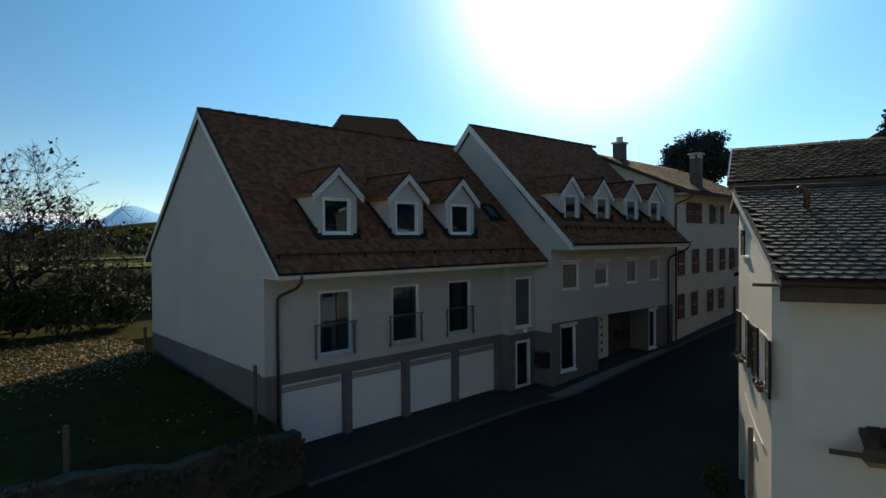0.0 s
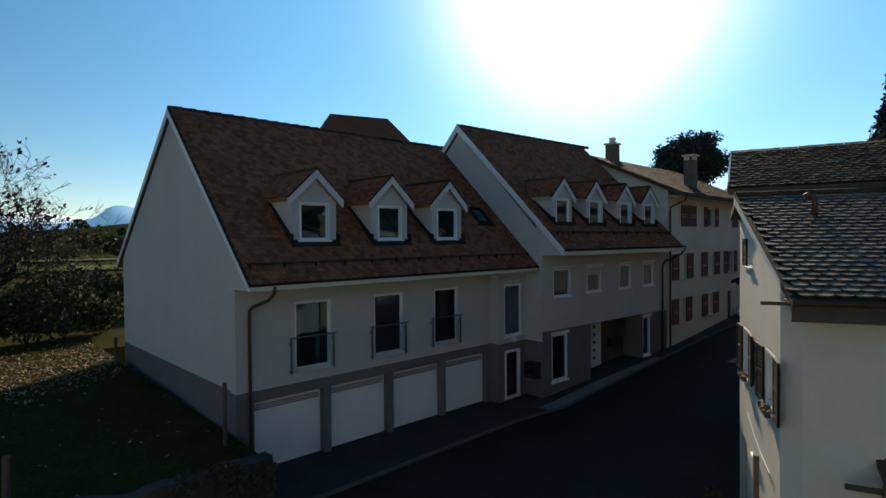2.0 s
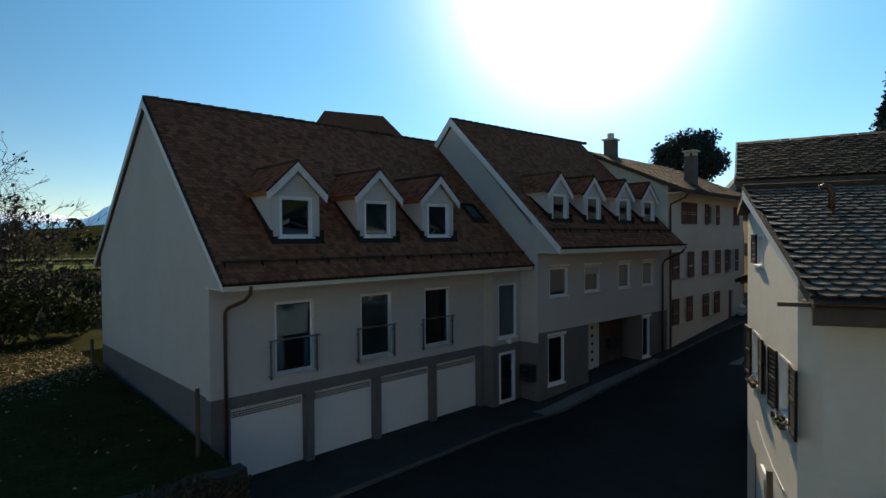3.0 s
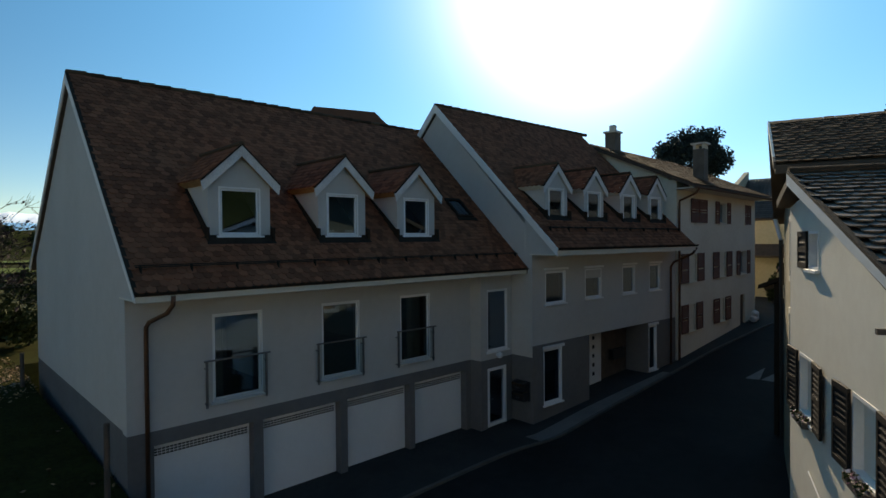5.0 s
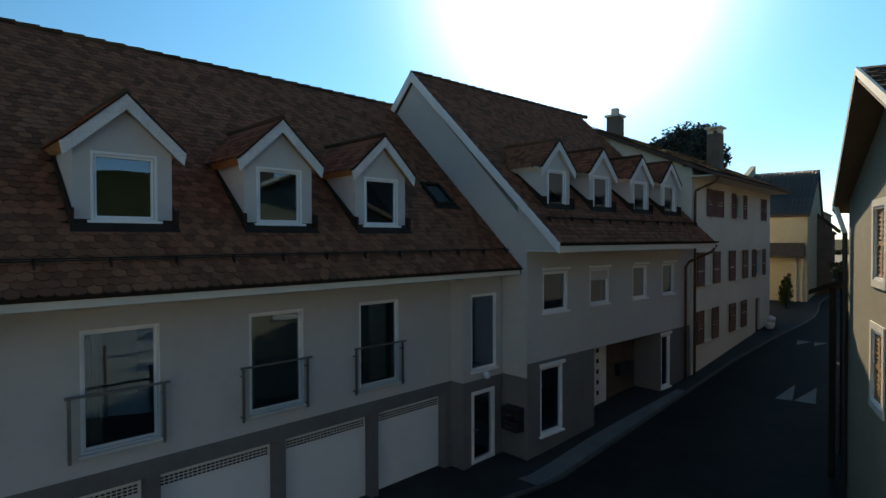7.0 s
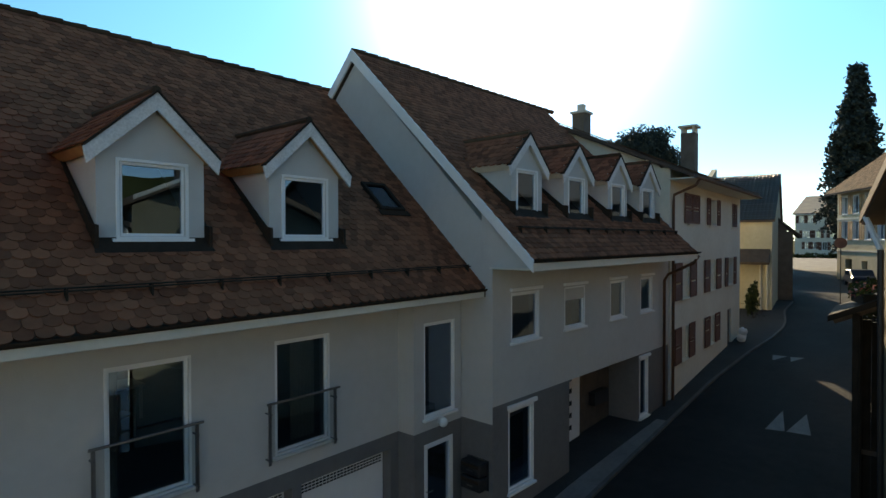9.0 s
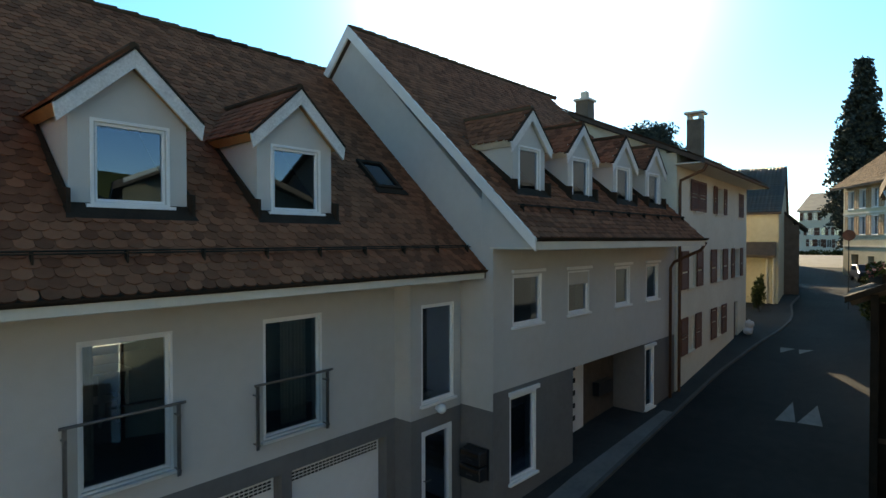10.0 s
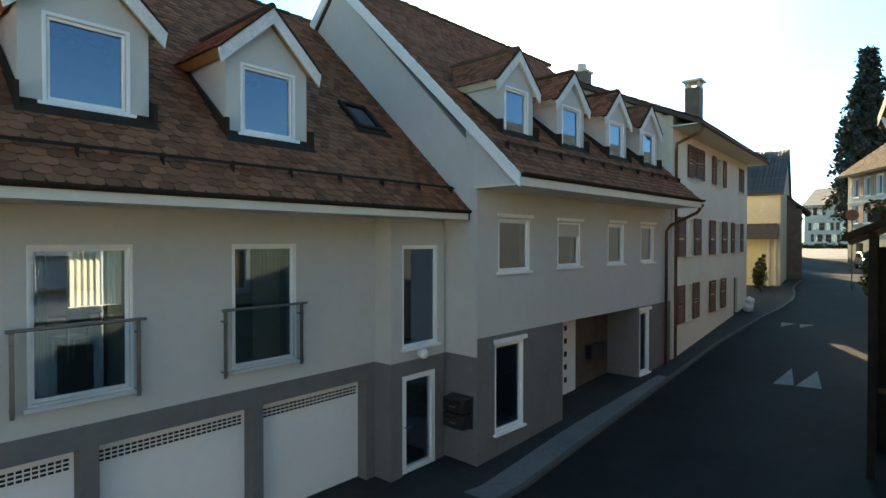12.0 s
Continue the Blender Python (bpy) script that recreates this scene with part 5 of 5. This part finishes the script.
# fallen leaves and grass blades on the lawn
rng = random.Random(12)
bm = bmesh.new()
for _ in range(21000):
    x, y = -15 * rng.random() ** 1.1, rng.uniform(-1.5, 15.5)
    # Leaves thinned along the house shadow's edge, so shaded lawn stays dark.
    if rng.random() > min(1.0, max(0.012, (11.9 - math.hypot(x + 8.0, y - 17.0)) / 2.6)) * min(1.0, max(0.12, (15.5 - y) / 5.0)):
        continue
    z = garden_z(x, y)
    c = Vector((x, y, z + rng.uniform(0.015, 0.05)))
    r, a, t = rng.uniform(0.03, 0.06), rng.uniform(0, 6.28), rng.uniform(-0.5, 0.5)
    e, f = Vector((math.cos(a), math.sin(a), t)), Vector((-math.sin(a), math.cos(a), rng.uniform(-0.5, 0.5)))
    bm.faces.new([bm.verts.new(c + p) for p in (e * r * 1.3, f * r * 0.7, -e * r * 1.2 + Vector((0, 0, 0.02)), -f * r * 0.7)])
tagged(part("fallen_leaves", bm, "dry_leaf"), "dry brown fallen leaves, thinned where the lawn lies in shade", "leaves", kind="stuff")
bm = bmesh.new()
for _ in range(9000):
    x, y = -14 * rng.random() ** 1.1, rng.uniform(-1.6, 16)
    z = garden_z(x, y) - 0.01
    a, hgt = rng.uniform(0, 6.28), rng.uniform(0.04, 0.12)
    e = Vector((math.cos(a), math.sin(a), 0)) * 0.012
    tip = Vector((rng.gauss(0, 0.03), rng.gauss(0, 0.03), hgt))
    p = Vector((x, y, z))
    bm.faces.new([bm.verts.new(p + e), bm.verts.new(p - e), bm.verts.new(p + tip)])
tagged(part("grass", bm, "grass"), "short rough grass of the garden", "grass", kind="stuff")
shrub(6.2, -9.9, 0.0, 0.35, 1.1, 91, n=500, size=0.045, label="yellow green shrub at the house door")
shrub(37.8, -7.5, street_z(37.8) - 0.1, 0.8, 2.9, 93, n=1300, size=0.08, label="dark bush at the road edge")
shrub(38.0, -2.3, street_z(38.0), 0.42, 2.5, 92, n=1000, size=0.06, label="green climbing shrub at the house corner")


# ---- far land on the garden side ----
def hills(name, y, x0, x1, base, prof, material, label, depth=60.0, n=80, kind="structure"):
    bm = bmesh.new()
    rows = []
    for k in range(n + 1):
        x = x0 + (x1 - x0) * k / n
        z = prof(x)
        rows.append([bm.verts.new(p) for p in ((x, y - depth, base), (x, y - depth * 0.4, base + (z - base) * 0.6), (x, y, z), (x, y + depth, base))])
    for a, b in zip(rows, rows[1:]):
        for j in range(3):
            bm.faces.new((a[j], b[j], b[j + 1], a[j + 1]))
    return tagged(part(name, bm, material, smooth=True), label, name, kind=kind)


nz = lambda x, s, o: noise.noise(Vector((x * s, o, 0.3)))
hills("backdrop_hill", 210, -200, 260, 2.0, lambda x: 6 + 7.5 * math.exp(-((x - 75) / 60) ** 2) + 1.2 * nz(x, 0.03, 1), "woods", "low wooded farmland hill behind the garden")
hills("backdrop_mountain", 4200, -3200, 3600, -40, lambda x: 132 + 112 * math.exp(-((x - 1140) / 170) ** 2) + 70 * math.exp(-((x - 1450) / 200) ** 2) + 24 * nz(x, 0.004, 5) + 18 * nz(x, 0.012, 2), "mountain", "mountains on the horizon, haze in their blue colour", 400, 160)
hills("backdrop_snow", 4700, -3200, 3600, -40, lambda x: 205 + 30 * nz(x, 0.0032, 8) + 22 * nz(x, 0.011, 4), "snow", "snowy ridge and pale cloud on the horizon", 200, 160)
hills("backdrop_ridge", -420, -900, 900, -2, lambda x: 48 + 14 * nz(x, 0.006, 3) + 5 * nz(x, 0.03, 6), "woods", "wooded hillside across the valley", 90, 90)
rng = random.Random(5)
bm = bmesh.new()
for k in range(110):
    x = rng.uniform(-60, 150)
    y = rng.uniform(120, 205)
    z = 3.0 + max(0, (y - 150) / 60) * (4 + 6 * math.exp(-((x - 75) / 60) ** 2))
    r = rng.uniform(1.6, 3.6)
    for _ in range(4):
        clump(bm, (x + rng.gauss(0, r * 0.5), y, z + r * rng.uniform(0.5, 1.1)), r * 0.7, r * 0.7, r * 0.6, 22, 0.5, rng)
tagged(part("far_woods", bm, "leaf"), "dark far orchard trees and woods", "trees", kind="stuff")
bm = bmesh.new()
for x0, x1, ya, yb in ((-30, 60, 62, 72), (-50, 90, 96, 108)):
    bm.faces.new([bm.verts.new(p) for p in ((x0, ya, garden_z(x0, ya) + 0.06), (x1, ya + 4, garden_z(x1, ya) + 0.06), (x1, yb + 4, garden_z(x1, yb) + 0.1), (x0, yb, garden_z(x0, yb) + 0.1))])
tagged(part("field", bm, "meadow"), "pale green mown field strip", "field", kind="structure")


def hip_house():
    h = thing("house", pose(34.5, 40.5, 2, 0, 0, -20), "house with a brown hipped roof behind", "house")
    part("wall", bx(-7, 7, -5, 5, 0, 13), "render_old", h)
    bm = bmesh.new()
    v = [bm.verts.new(p) for p in ((-7.6, -5.6, 12.9), (7.6, -5.6, 12.9), (7.6, 5.6, 12.9), (-7.6, 5.6, 12.9), (-3.6, 0, 19.4), (3.6, 0, 19.4))]
    for f in ((0, 1, 5, 4), (1, 2, 5), (2, 3, 4, 5), (3, 0, 4), (3, 2, 1, 0)):
        bm.faces.new([v[k] for k in f])
    part("roof", bm, "tile", h)


hip_house()


# ---- far end of the street ----
def round_pine(x, y, z, seed):
    rng = random.Random(seed)
    t = thing("tree", pose(x, y, z), "dark round crowned pine behind the roofs", "tree")
    bm, tips = bmesh.new(), []
    tube(bm, [(0, 0, 0), (0.1, 0, 9), (0, 0, 16.8)], [0.5, 0.4, 0.25], 8)
    for k in range(8):
        a = k * 0.8
        branch(bm, Vector((0, 0, 11 + k * 0.6)), Vector((math.cos(a), math.sin(a), 0.5)).normalized(), 2.5, 0.1, 1, rng, tips)
    part("trunk", bm, "bark", t)
    bm = bmesh.new()
    for k in range(130):
        d = Vector((rng.gauss(0, 1), rng.gauss(0, 1), rng.gauss(0, 0.8))).normalized() * rng.uniform(0.55, 1.0)
        c = Vector((d.x * 6.0, d.y * 6.0, 16.8 + d.z * 4.7))
        clump(bm, c, 1.7, 1.7, 1.2, 170, 0.17, rng)
    tagged(part("crown", bm, "needle", t), kind="stuff")


round_pine(88, 21.6, 2.0, 8)


def cedar(x, y, z, height, seed):
    rng = random.Random(seed)
    t = thing("tree", pose(x, y, z), "tall dark blue green conifer with drooping branches", "tree")
    bm = bmesh.new()
    tube(bm, [(0, 0, 0), (0.1, 0.05, height * 0.5), (0, 0, height)], [0.5, 0.3, 0.04], 8)
    part("trunk", bm, "bark", t)
    bm = bmesh.new()
    z0 = 3.0
    while z0 < height:
        f = 1 - z0 / height
        for k in range(12):
            a, ln = rng.uniform(0, 6.28), (0.45 + 5.4 * f ** 0.85) * rng.uniform(0.6, 1.1) * min(1.0, 0.35 + 0.65 * (z0 - 3.0) / 6.5)
            d = Vector((math.cos(a), math.sin(a), 0))
            m = max(3, int(ln * 7))
            for i in range(m):
                q = (i + 0.6) / m
                c = d * ln * q + Vector((0, 0, z0 - 0.55 * ln * q * q + rng.gauss(0, 0.1)))
                for _ in range(7):
                    leaf_quad(bm, c + Vector((rng.gauss(0, 0.22), rng.gauss(0, 0.22), rng.gauss(-0.16, 0.22))), rng.uniform(0.1, 0.27), rng)
        z0 += 0.75
    tagged(part("crown", bm, "needle", t), kind="stuff")


cedar(82.8, -5.4, 2.6, 24.6, 6)


def pantiles(roof, o, width, run, slope):
    """S-shaped tiles: a rippled sheet, stepped row by row up the slope."""
    o, ey = Vector(o), Vector((0, 1, slope)).normalized()
    ez = Vector((1, 0, 0)).cross(ey)
    nu, rows, h = int(width / 0.22) * 6, int(run * math.hypot(1, slope) / 0.33), 0.33
    vs, fs = [], []
    for j in range(rows):
        k = len(vs)
        for v, lift in ((j * h, 0.05), ((j + 1) * h + 0.03, 0.0)):
            for i in range(nu + 1):
                w = max(0.0, math.sin(i * math.pi / 3)) * 0.05
                vs.append(tuple(o + Vector((width * i / nu, 0, 0)) + ey * v + ez * (w + lift)))
        fs += [(k + i, k + i + 1, k + nu + 2 + i, k + nu + 1 + i) for i in range(nu)]
    me = bpy.data.meshes.new("tiling")
    me.from_pydata(vs, [], fs)
    me.materials.append(M["tile_glossy"])
    tagged(part("tiling", me, "tile_glossy", roof), kind="stuff")


def lean_building():
    h, roof, zr, yr = simple_house("house", pose(40.77, 1.3, 0, 0, 0, -85.5), "cream building with a dark canopy and tiled roof", 4.1, 9.2, 1.0, 7.6, 0.55, 0.25, "render_yellow", [], ridge=0.65, gable_over=0.15, roof_rows=False)
    pantiles(roof, (-0.15, -0.25, 7.6 - 0.55 * 0.25 + 0.105), 4.4, 6.25, 0.55)
    # Unseen parapet added to block sun beside the lit sliver of road.
    bm = bmesh.new()
    prism(bm, [(-0.2, 0.1, 7.0), (-0.2, 0.1, 9.6), (-0.2, 6.0, 11.6), (-0.2, 6.0, 7.0)], (0.35, 0, 0))
    part("sun_block_gable", bm, "render_yellow", h)
    bm = bmesh.new()
    prism(bm, [(-0.1, -1.0, 4.95), (-0.1, 0.0, 5.75), (-0.1, 0.0, 4.95), (-0.1, -0.95, 4.8)], (4.1, 0, 0))
    part("canopy", bm, "dark_wood", h, "dark timber canopy")
    for u in (3.5, 3.85):
        bm = bmesh.new()
        tube(bm, [(u, -0.1, 5.2), (u, -0.1, 1.2)], 0.06, 8)
        part("downpipe", bm, "cream_paint", h)


lean_building()
# Unseen wall added to trim the sun patch on the road.
tagged(part("wall_sun_block", bx(36.9, 37.2, -1.4, 4.5, 1.0, 6.55), "render_yellow"), "unseen cream wall added to cut the sun patch", "wall", kind="structure")
h, roof, zr, yr = simple_house("house", pose(47.2, -3.2, 0, 0, 0, 10), "dark brown timber barn by the street", 3.0, 7, 1.5, 6.9, 0.9, 0.5, "barn_wood", [(1.0, 1.6, 4.9, 5.5)], gable_over=0.15)
part("chimney", bx(0.6, 1.1, 2, 2.5, 8.5, 10.2), "stone", h)
FAR_WINS = [(0.6, 1.5, 9.3, 10.7), (1.9, 2.8, 9.3, 10.7), (5.6, 6.5, 9.3, 10.7), (1.2, 2.3, 6.6, 8.0), (3.2, 4.0, 6.6, 8.0), (5.4, 6.3, 6.6, 8.0), (1.6, 2.3, 4.6, 5.9), (2.6, 3.3, 4.6, 5.9), (4.2, 5.0, 4.4, 5.9)]
h, roof, zr, yr = simple_house("house", pose(122, 4.9, 0, 0, 0, -98), "white house with pale tan roof far down the street", 9, 17, 2.6, 11.2, 0.4, 0.6, "render_right", FAR_WINS, roof_rows=False)
part("roofing", bx(-0.3, 9.3, -0.6, -0.56, 10.8, 11.0), "white_paint", h, "white eaves board")
bm = bmesh.new()
prism(bm, [(-0.3, -0.62, 11.09), (-0.3, 8.5, 14.74), (-0.3, 8.5, 14.69), (-0.3, -0.62, 11.04)], (9.6, 0, 0))
part("roof_cover", bm, "roof_pale", h)
for a, b, c, d in FAR_WINS:
    window(h, a, b, c, d, 0.0, mull=((a + b) / 2,), reveal=0.12)
    shutter(h, a - 0.5, a - 0.04, c, d, -0.06, "shutter_red")
    shutter(h, b + 0.04, b + 0.5, c, d, -0.06, "shutter_red")


# Unseen shed, shaped and placed to cast the shade on the far road.
def shade_shed():
    t = thing("shed", pose(59, 0.0, 0, 0, 0, 5), "unseen long shed with a sloping end, added to shade the road", "shed")
    bm = bmesh.new()
    prism(bm, [(0, 0, 1.0), (24, 0, 1.0), (24, 0, 8.75), (7.4, 0, 8.75), (0, 0, 4.5)], (0, 2.6, 0))
    part("wall", bm, "porch_wood", t)
    for x0, z0, x1, z1 in ((-0.15, 4.42, 7.4, 8.75), (7.4, 8.75, 24.1, 8.75)):
        bm = bmesh.new()
        prism(bm, [(x0, -0.15, z0 + 0.01), (x1, -0.15, z1 + 0.01), (x1, -0.15, z1 + 0.13), (x0, -0.15, z0 + 0.13)], (0, 2.9, 0))
        part("roof", bm, "roof_under", t)


shade_shed()
# Mostly hidden shed, added so its corner bounds the lit road strip.
simple_house("house", pose(50.3, -2.5, 0, 0, 0, 0), "low dark shed added behind the barn to block sun", 3.0, 5, 1.9, 6.4, 0.6, 0.1, "porch_wood", [], gable_over=0.1)


def yellow_house():
    cols = [1.0, 3.1, 5.2, 7.3]
    holes = [(u, u + 1.05, z, z + 1.7) for u in cols for z in (6.3, 8.7)] + [(1.6, 2.9, 1.9, 4.5), (4.6, 5.6, 2.0, 4.4)]
    h, roof, zr, yr = simple_house("house", pose(68, -4.55, 0, 0, 0, 206), "yellow stone town house with brown shutters", 14, 10, 1.5, 11.3, 0.75, 0.9, "render_yellow", holes, gable_over=0.8)
    for a, b, c, d in holes[:8]:
        window(h, a, b, c, d, 0.0, mull=((a + b) / 2,), reveal=0.15)
        part("surround", frame_bm(a - 0.12, b + 0.12, c - 0.12, d + 0.12, -0.03, 0.12, 0.06), "stone", h)
        shutter(h, a - 0.6, a - 0.1, c, d, -0.07, "bare_wood")
        shutter(h, b + 0.1, b + 0.6, c, d, -0.07, "bare_wood")
    for z in (5.2, 8.2):
        part("string_course", bx(0, 14, -0.06, 0.0, z, z + 0.14), "stone", h)


yellow_house()


def traffic_sign():
    t = thing("traffic_sign", pose(41, -6.25, street_z(41)), "round red edged traffic sign on a post", "sign")
    bm = bmesh.new()
    tube(bm, [(0, 0, 0), (0, 0, 4.5)], 0.025, 8)
    part("post", bm, "black_metal", t)
    bm = bmesh.new()
    tube(bm, [(-0.03, 0, 4.22), (-0.05, 0, 4.22)], 0.31, 20)
    part("disc", bm, "shutter_red", t)


traffic_sign()


def car(m):
    t = thing("car", m, "dark blue car parked at the street side", "car")
    bm = bmesh.new()
    prof = [(-2.0, 0.35), (2.0, 0.35), (2.05, 0.75), (1.5, 0.9), (0.9, 1.42), (-0.8, 1.45), (-1.6, 0.98), (-2.05, 0.85)]
    prism(bm, [(x, -0.82, z) for x, z in prof], (0, 1.64, 0))
    body = part("body", bm, "car_blue", t, bevel=0.08)
    part("windscreen", bx(-0.75, 0.85, -0.84, 0.84, 0.98, 1.34), "glass", body)
    for x in (-1.25, 1.3):
        for y in (-0.8, 0.62):
            bm = bmesh.new()
            tube(bm, [(x, y, 0.32), (x, y + 0.18, 0.32)], 0.32, 14)
            w = part("wheel", bm, "black_metal", t)
            bm = bmesh.new()
            tube(bm, [(x, y - 0.01, 0.32), (x, y + 0.19, 0.32)], 0.18, 10)
            part("rim", bm, "steel", w)


car(pose(60.5, -6.5, street_z(60.5), 0, 0, 12))


def bag(x, y, z):
    t = thing("rubbish_bag", pose(x, y, z), "white knotted plastic bag on the pavement", "bag", "rubbish bags")
    bm = bmesh.new()
    bmesh.ops.create_icosphere(bm, subdivisions=3, radius=0.2)
    for v in bm.verts:
        v.co *= 0.95 + 0.35 * noise.noise(v.co * 9 + Vector((x * 3, 0, z)))
        v.co.z = max(v.co.z, -0.18) + 0.18
        if v.co.z > 0.4:
            v.co.x *= 0.55
            v.co.y *= 0.55
    part("bag_body", bm, "plastic", t, smooth=True)


for p in ((31.6, -2.85, street_z(31.6) + 0.055), (31.68, -2.9, street_z(31.6) + 0.37), (32.1, -2.8, street_z(32) + 0.055)):
    bag(*p)


# ---- road markings ----
def marking(pts, label="worn white painted triangle on the road"):
    bm = bmesh.new()
    bm.faces.new([bm.verts.new((x, y, street_z(x) + 0.005)) for x, y in pts])
    tagged(part("road_marking", bm, "road_paint"), label, "road marking", "painted triangles on the road", "structure")


marking([(20.63, -5.5), (22.6, -5.72), (20.72, -6.0)])
marking([(20.73, -6.04), (22.6, -6.37), (20.77, -6.65)])
marking([(29.93, -4.4), (29.9, -4.95), (28.95, -4.53)])
marking([(29.86, -5.08), (30.0, -5.6), (29.05, -5.2)])


# ---- unseen plain houses, added to close the street and bounce sunlight ----
simple_house("house", pose(8, -46, 0, 0, 0, 180), "unseen plain cream house added behind, bounces sunlight", 26, 9, -0.3, 6.2, 0.6, 0.6, "render_right", [], roof_rows=False)
simple_house("house", pose(-17, -24, 0, 0, 0, 90), "unseen plain cream house added to bounce sunlight up the street", 20, 9, -0.3, 6.0, 0.6, 0.6, "render_right", [], roof_rows=False)


# ---- inside the room on the first floor ----
def table():
    t = thing("table", pose(6.3, 4.6, 2.5), "small pale wooden table inside the room", "table")
    part("tabletop", bx(-0.6, 0.6, -0.4, 0.4, 0.71, 0.75), "cream_paint", t)
    for x in (-0.55, 0.5):
        for y in (-0.35, 0.3):
            part("leg", bx(x, x + 0.05, y, y + 0.05, 0, 0.71), "cream_paint", t)


def chair():
    t = thing("chair", pose(6.0, 3.3, 2.5, 0, 0, 20), "pale chair in front of the table", "chair")
    part("seat", bx(-0.22, 0.22, -0.22, 0.22, 0.43, 0.47), "cream_paint", t)
    part("backrest", bx(-0.22, 0.22, -0.22, -0.18, 0.6, 0.95), "cream_paint", t)
    for x in (-0.21, 0.17):
        for y in (-0.21, 0.17):
            part("leg", bx(x, x + 0.04, y, y + 0.04, 0, 0.95 if y < 0 else 0.43), "cream_paint", t)


table()
chair()

# Unseen row house added to block sky light; dark to dim reflections.
simple_house("house", pose(46, -9.3, 0, 0, 0, 180), "unseen plain dark house added to darken the street", 28, 8, 0.0, 8.5, 0.6, 0.4, "dark_wood", [], roof_rows=False)
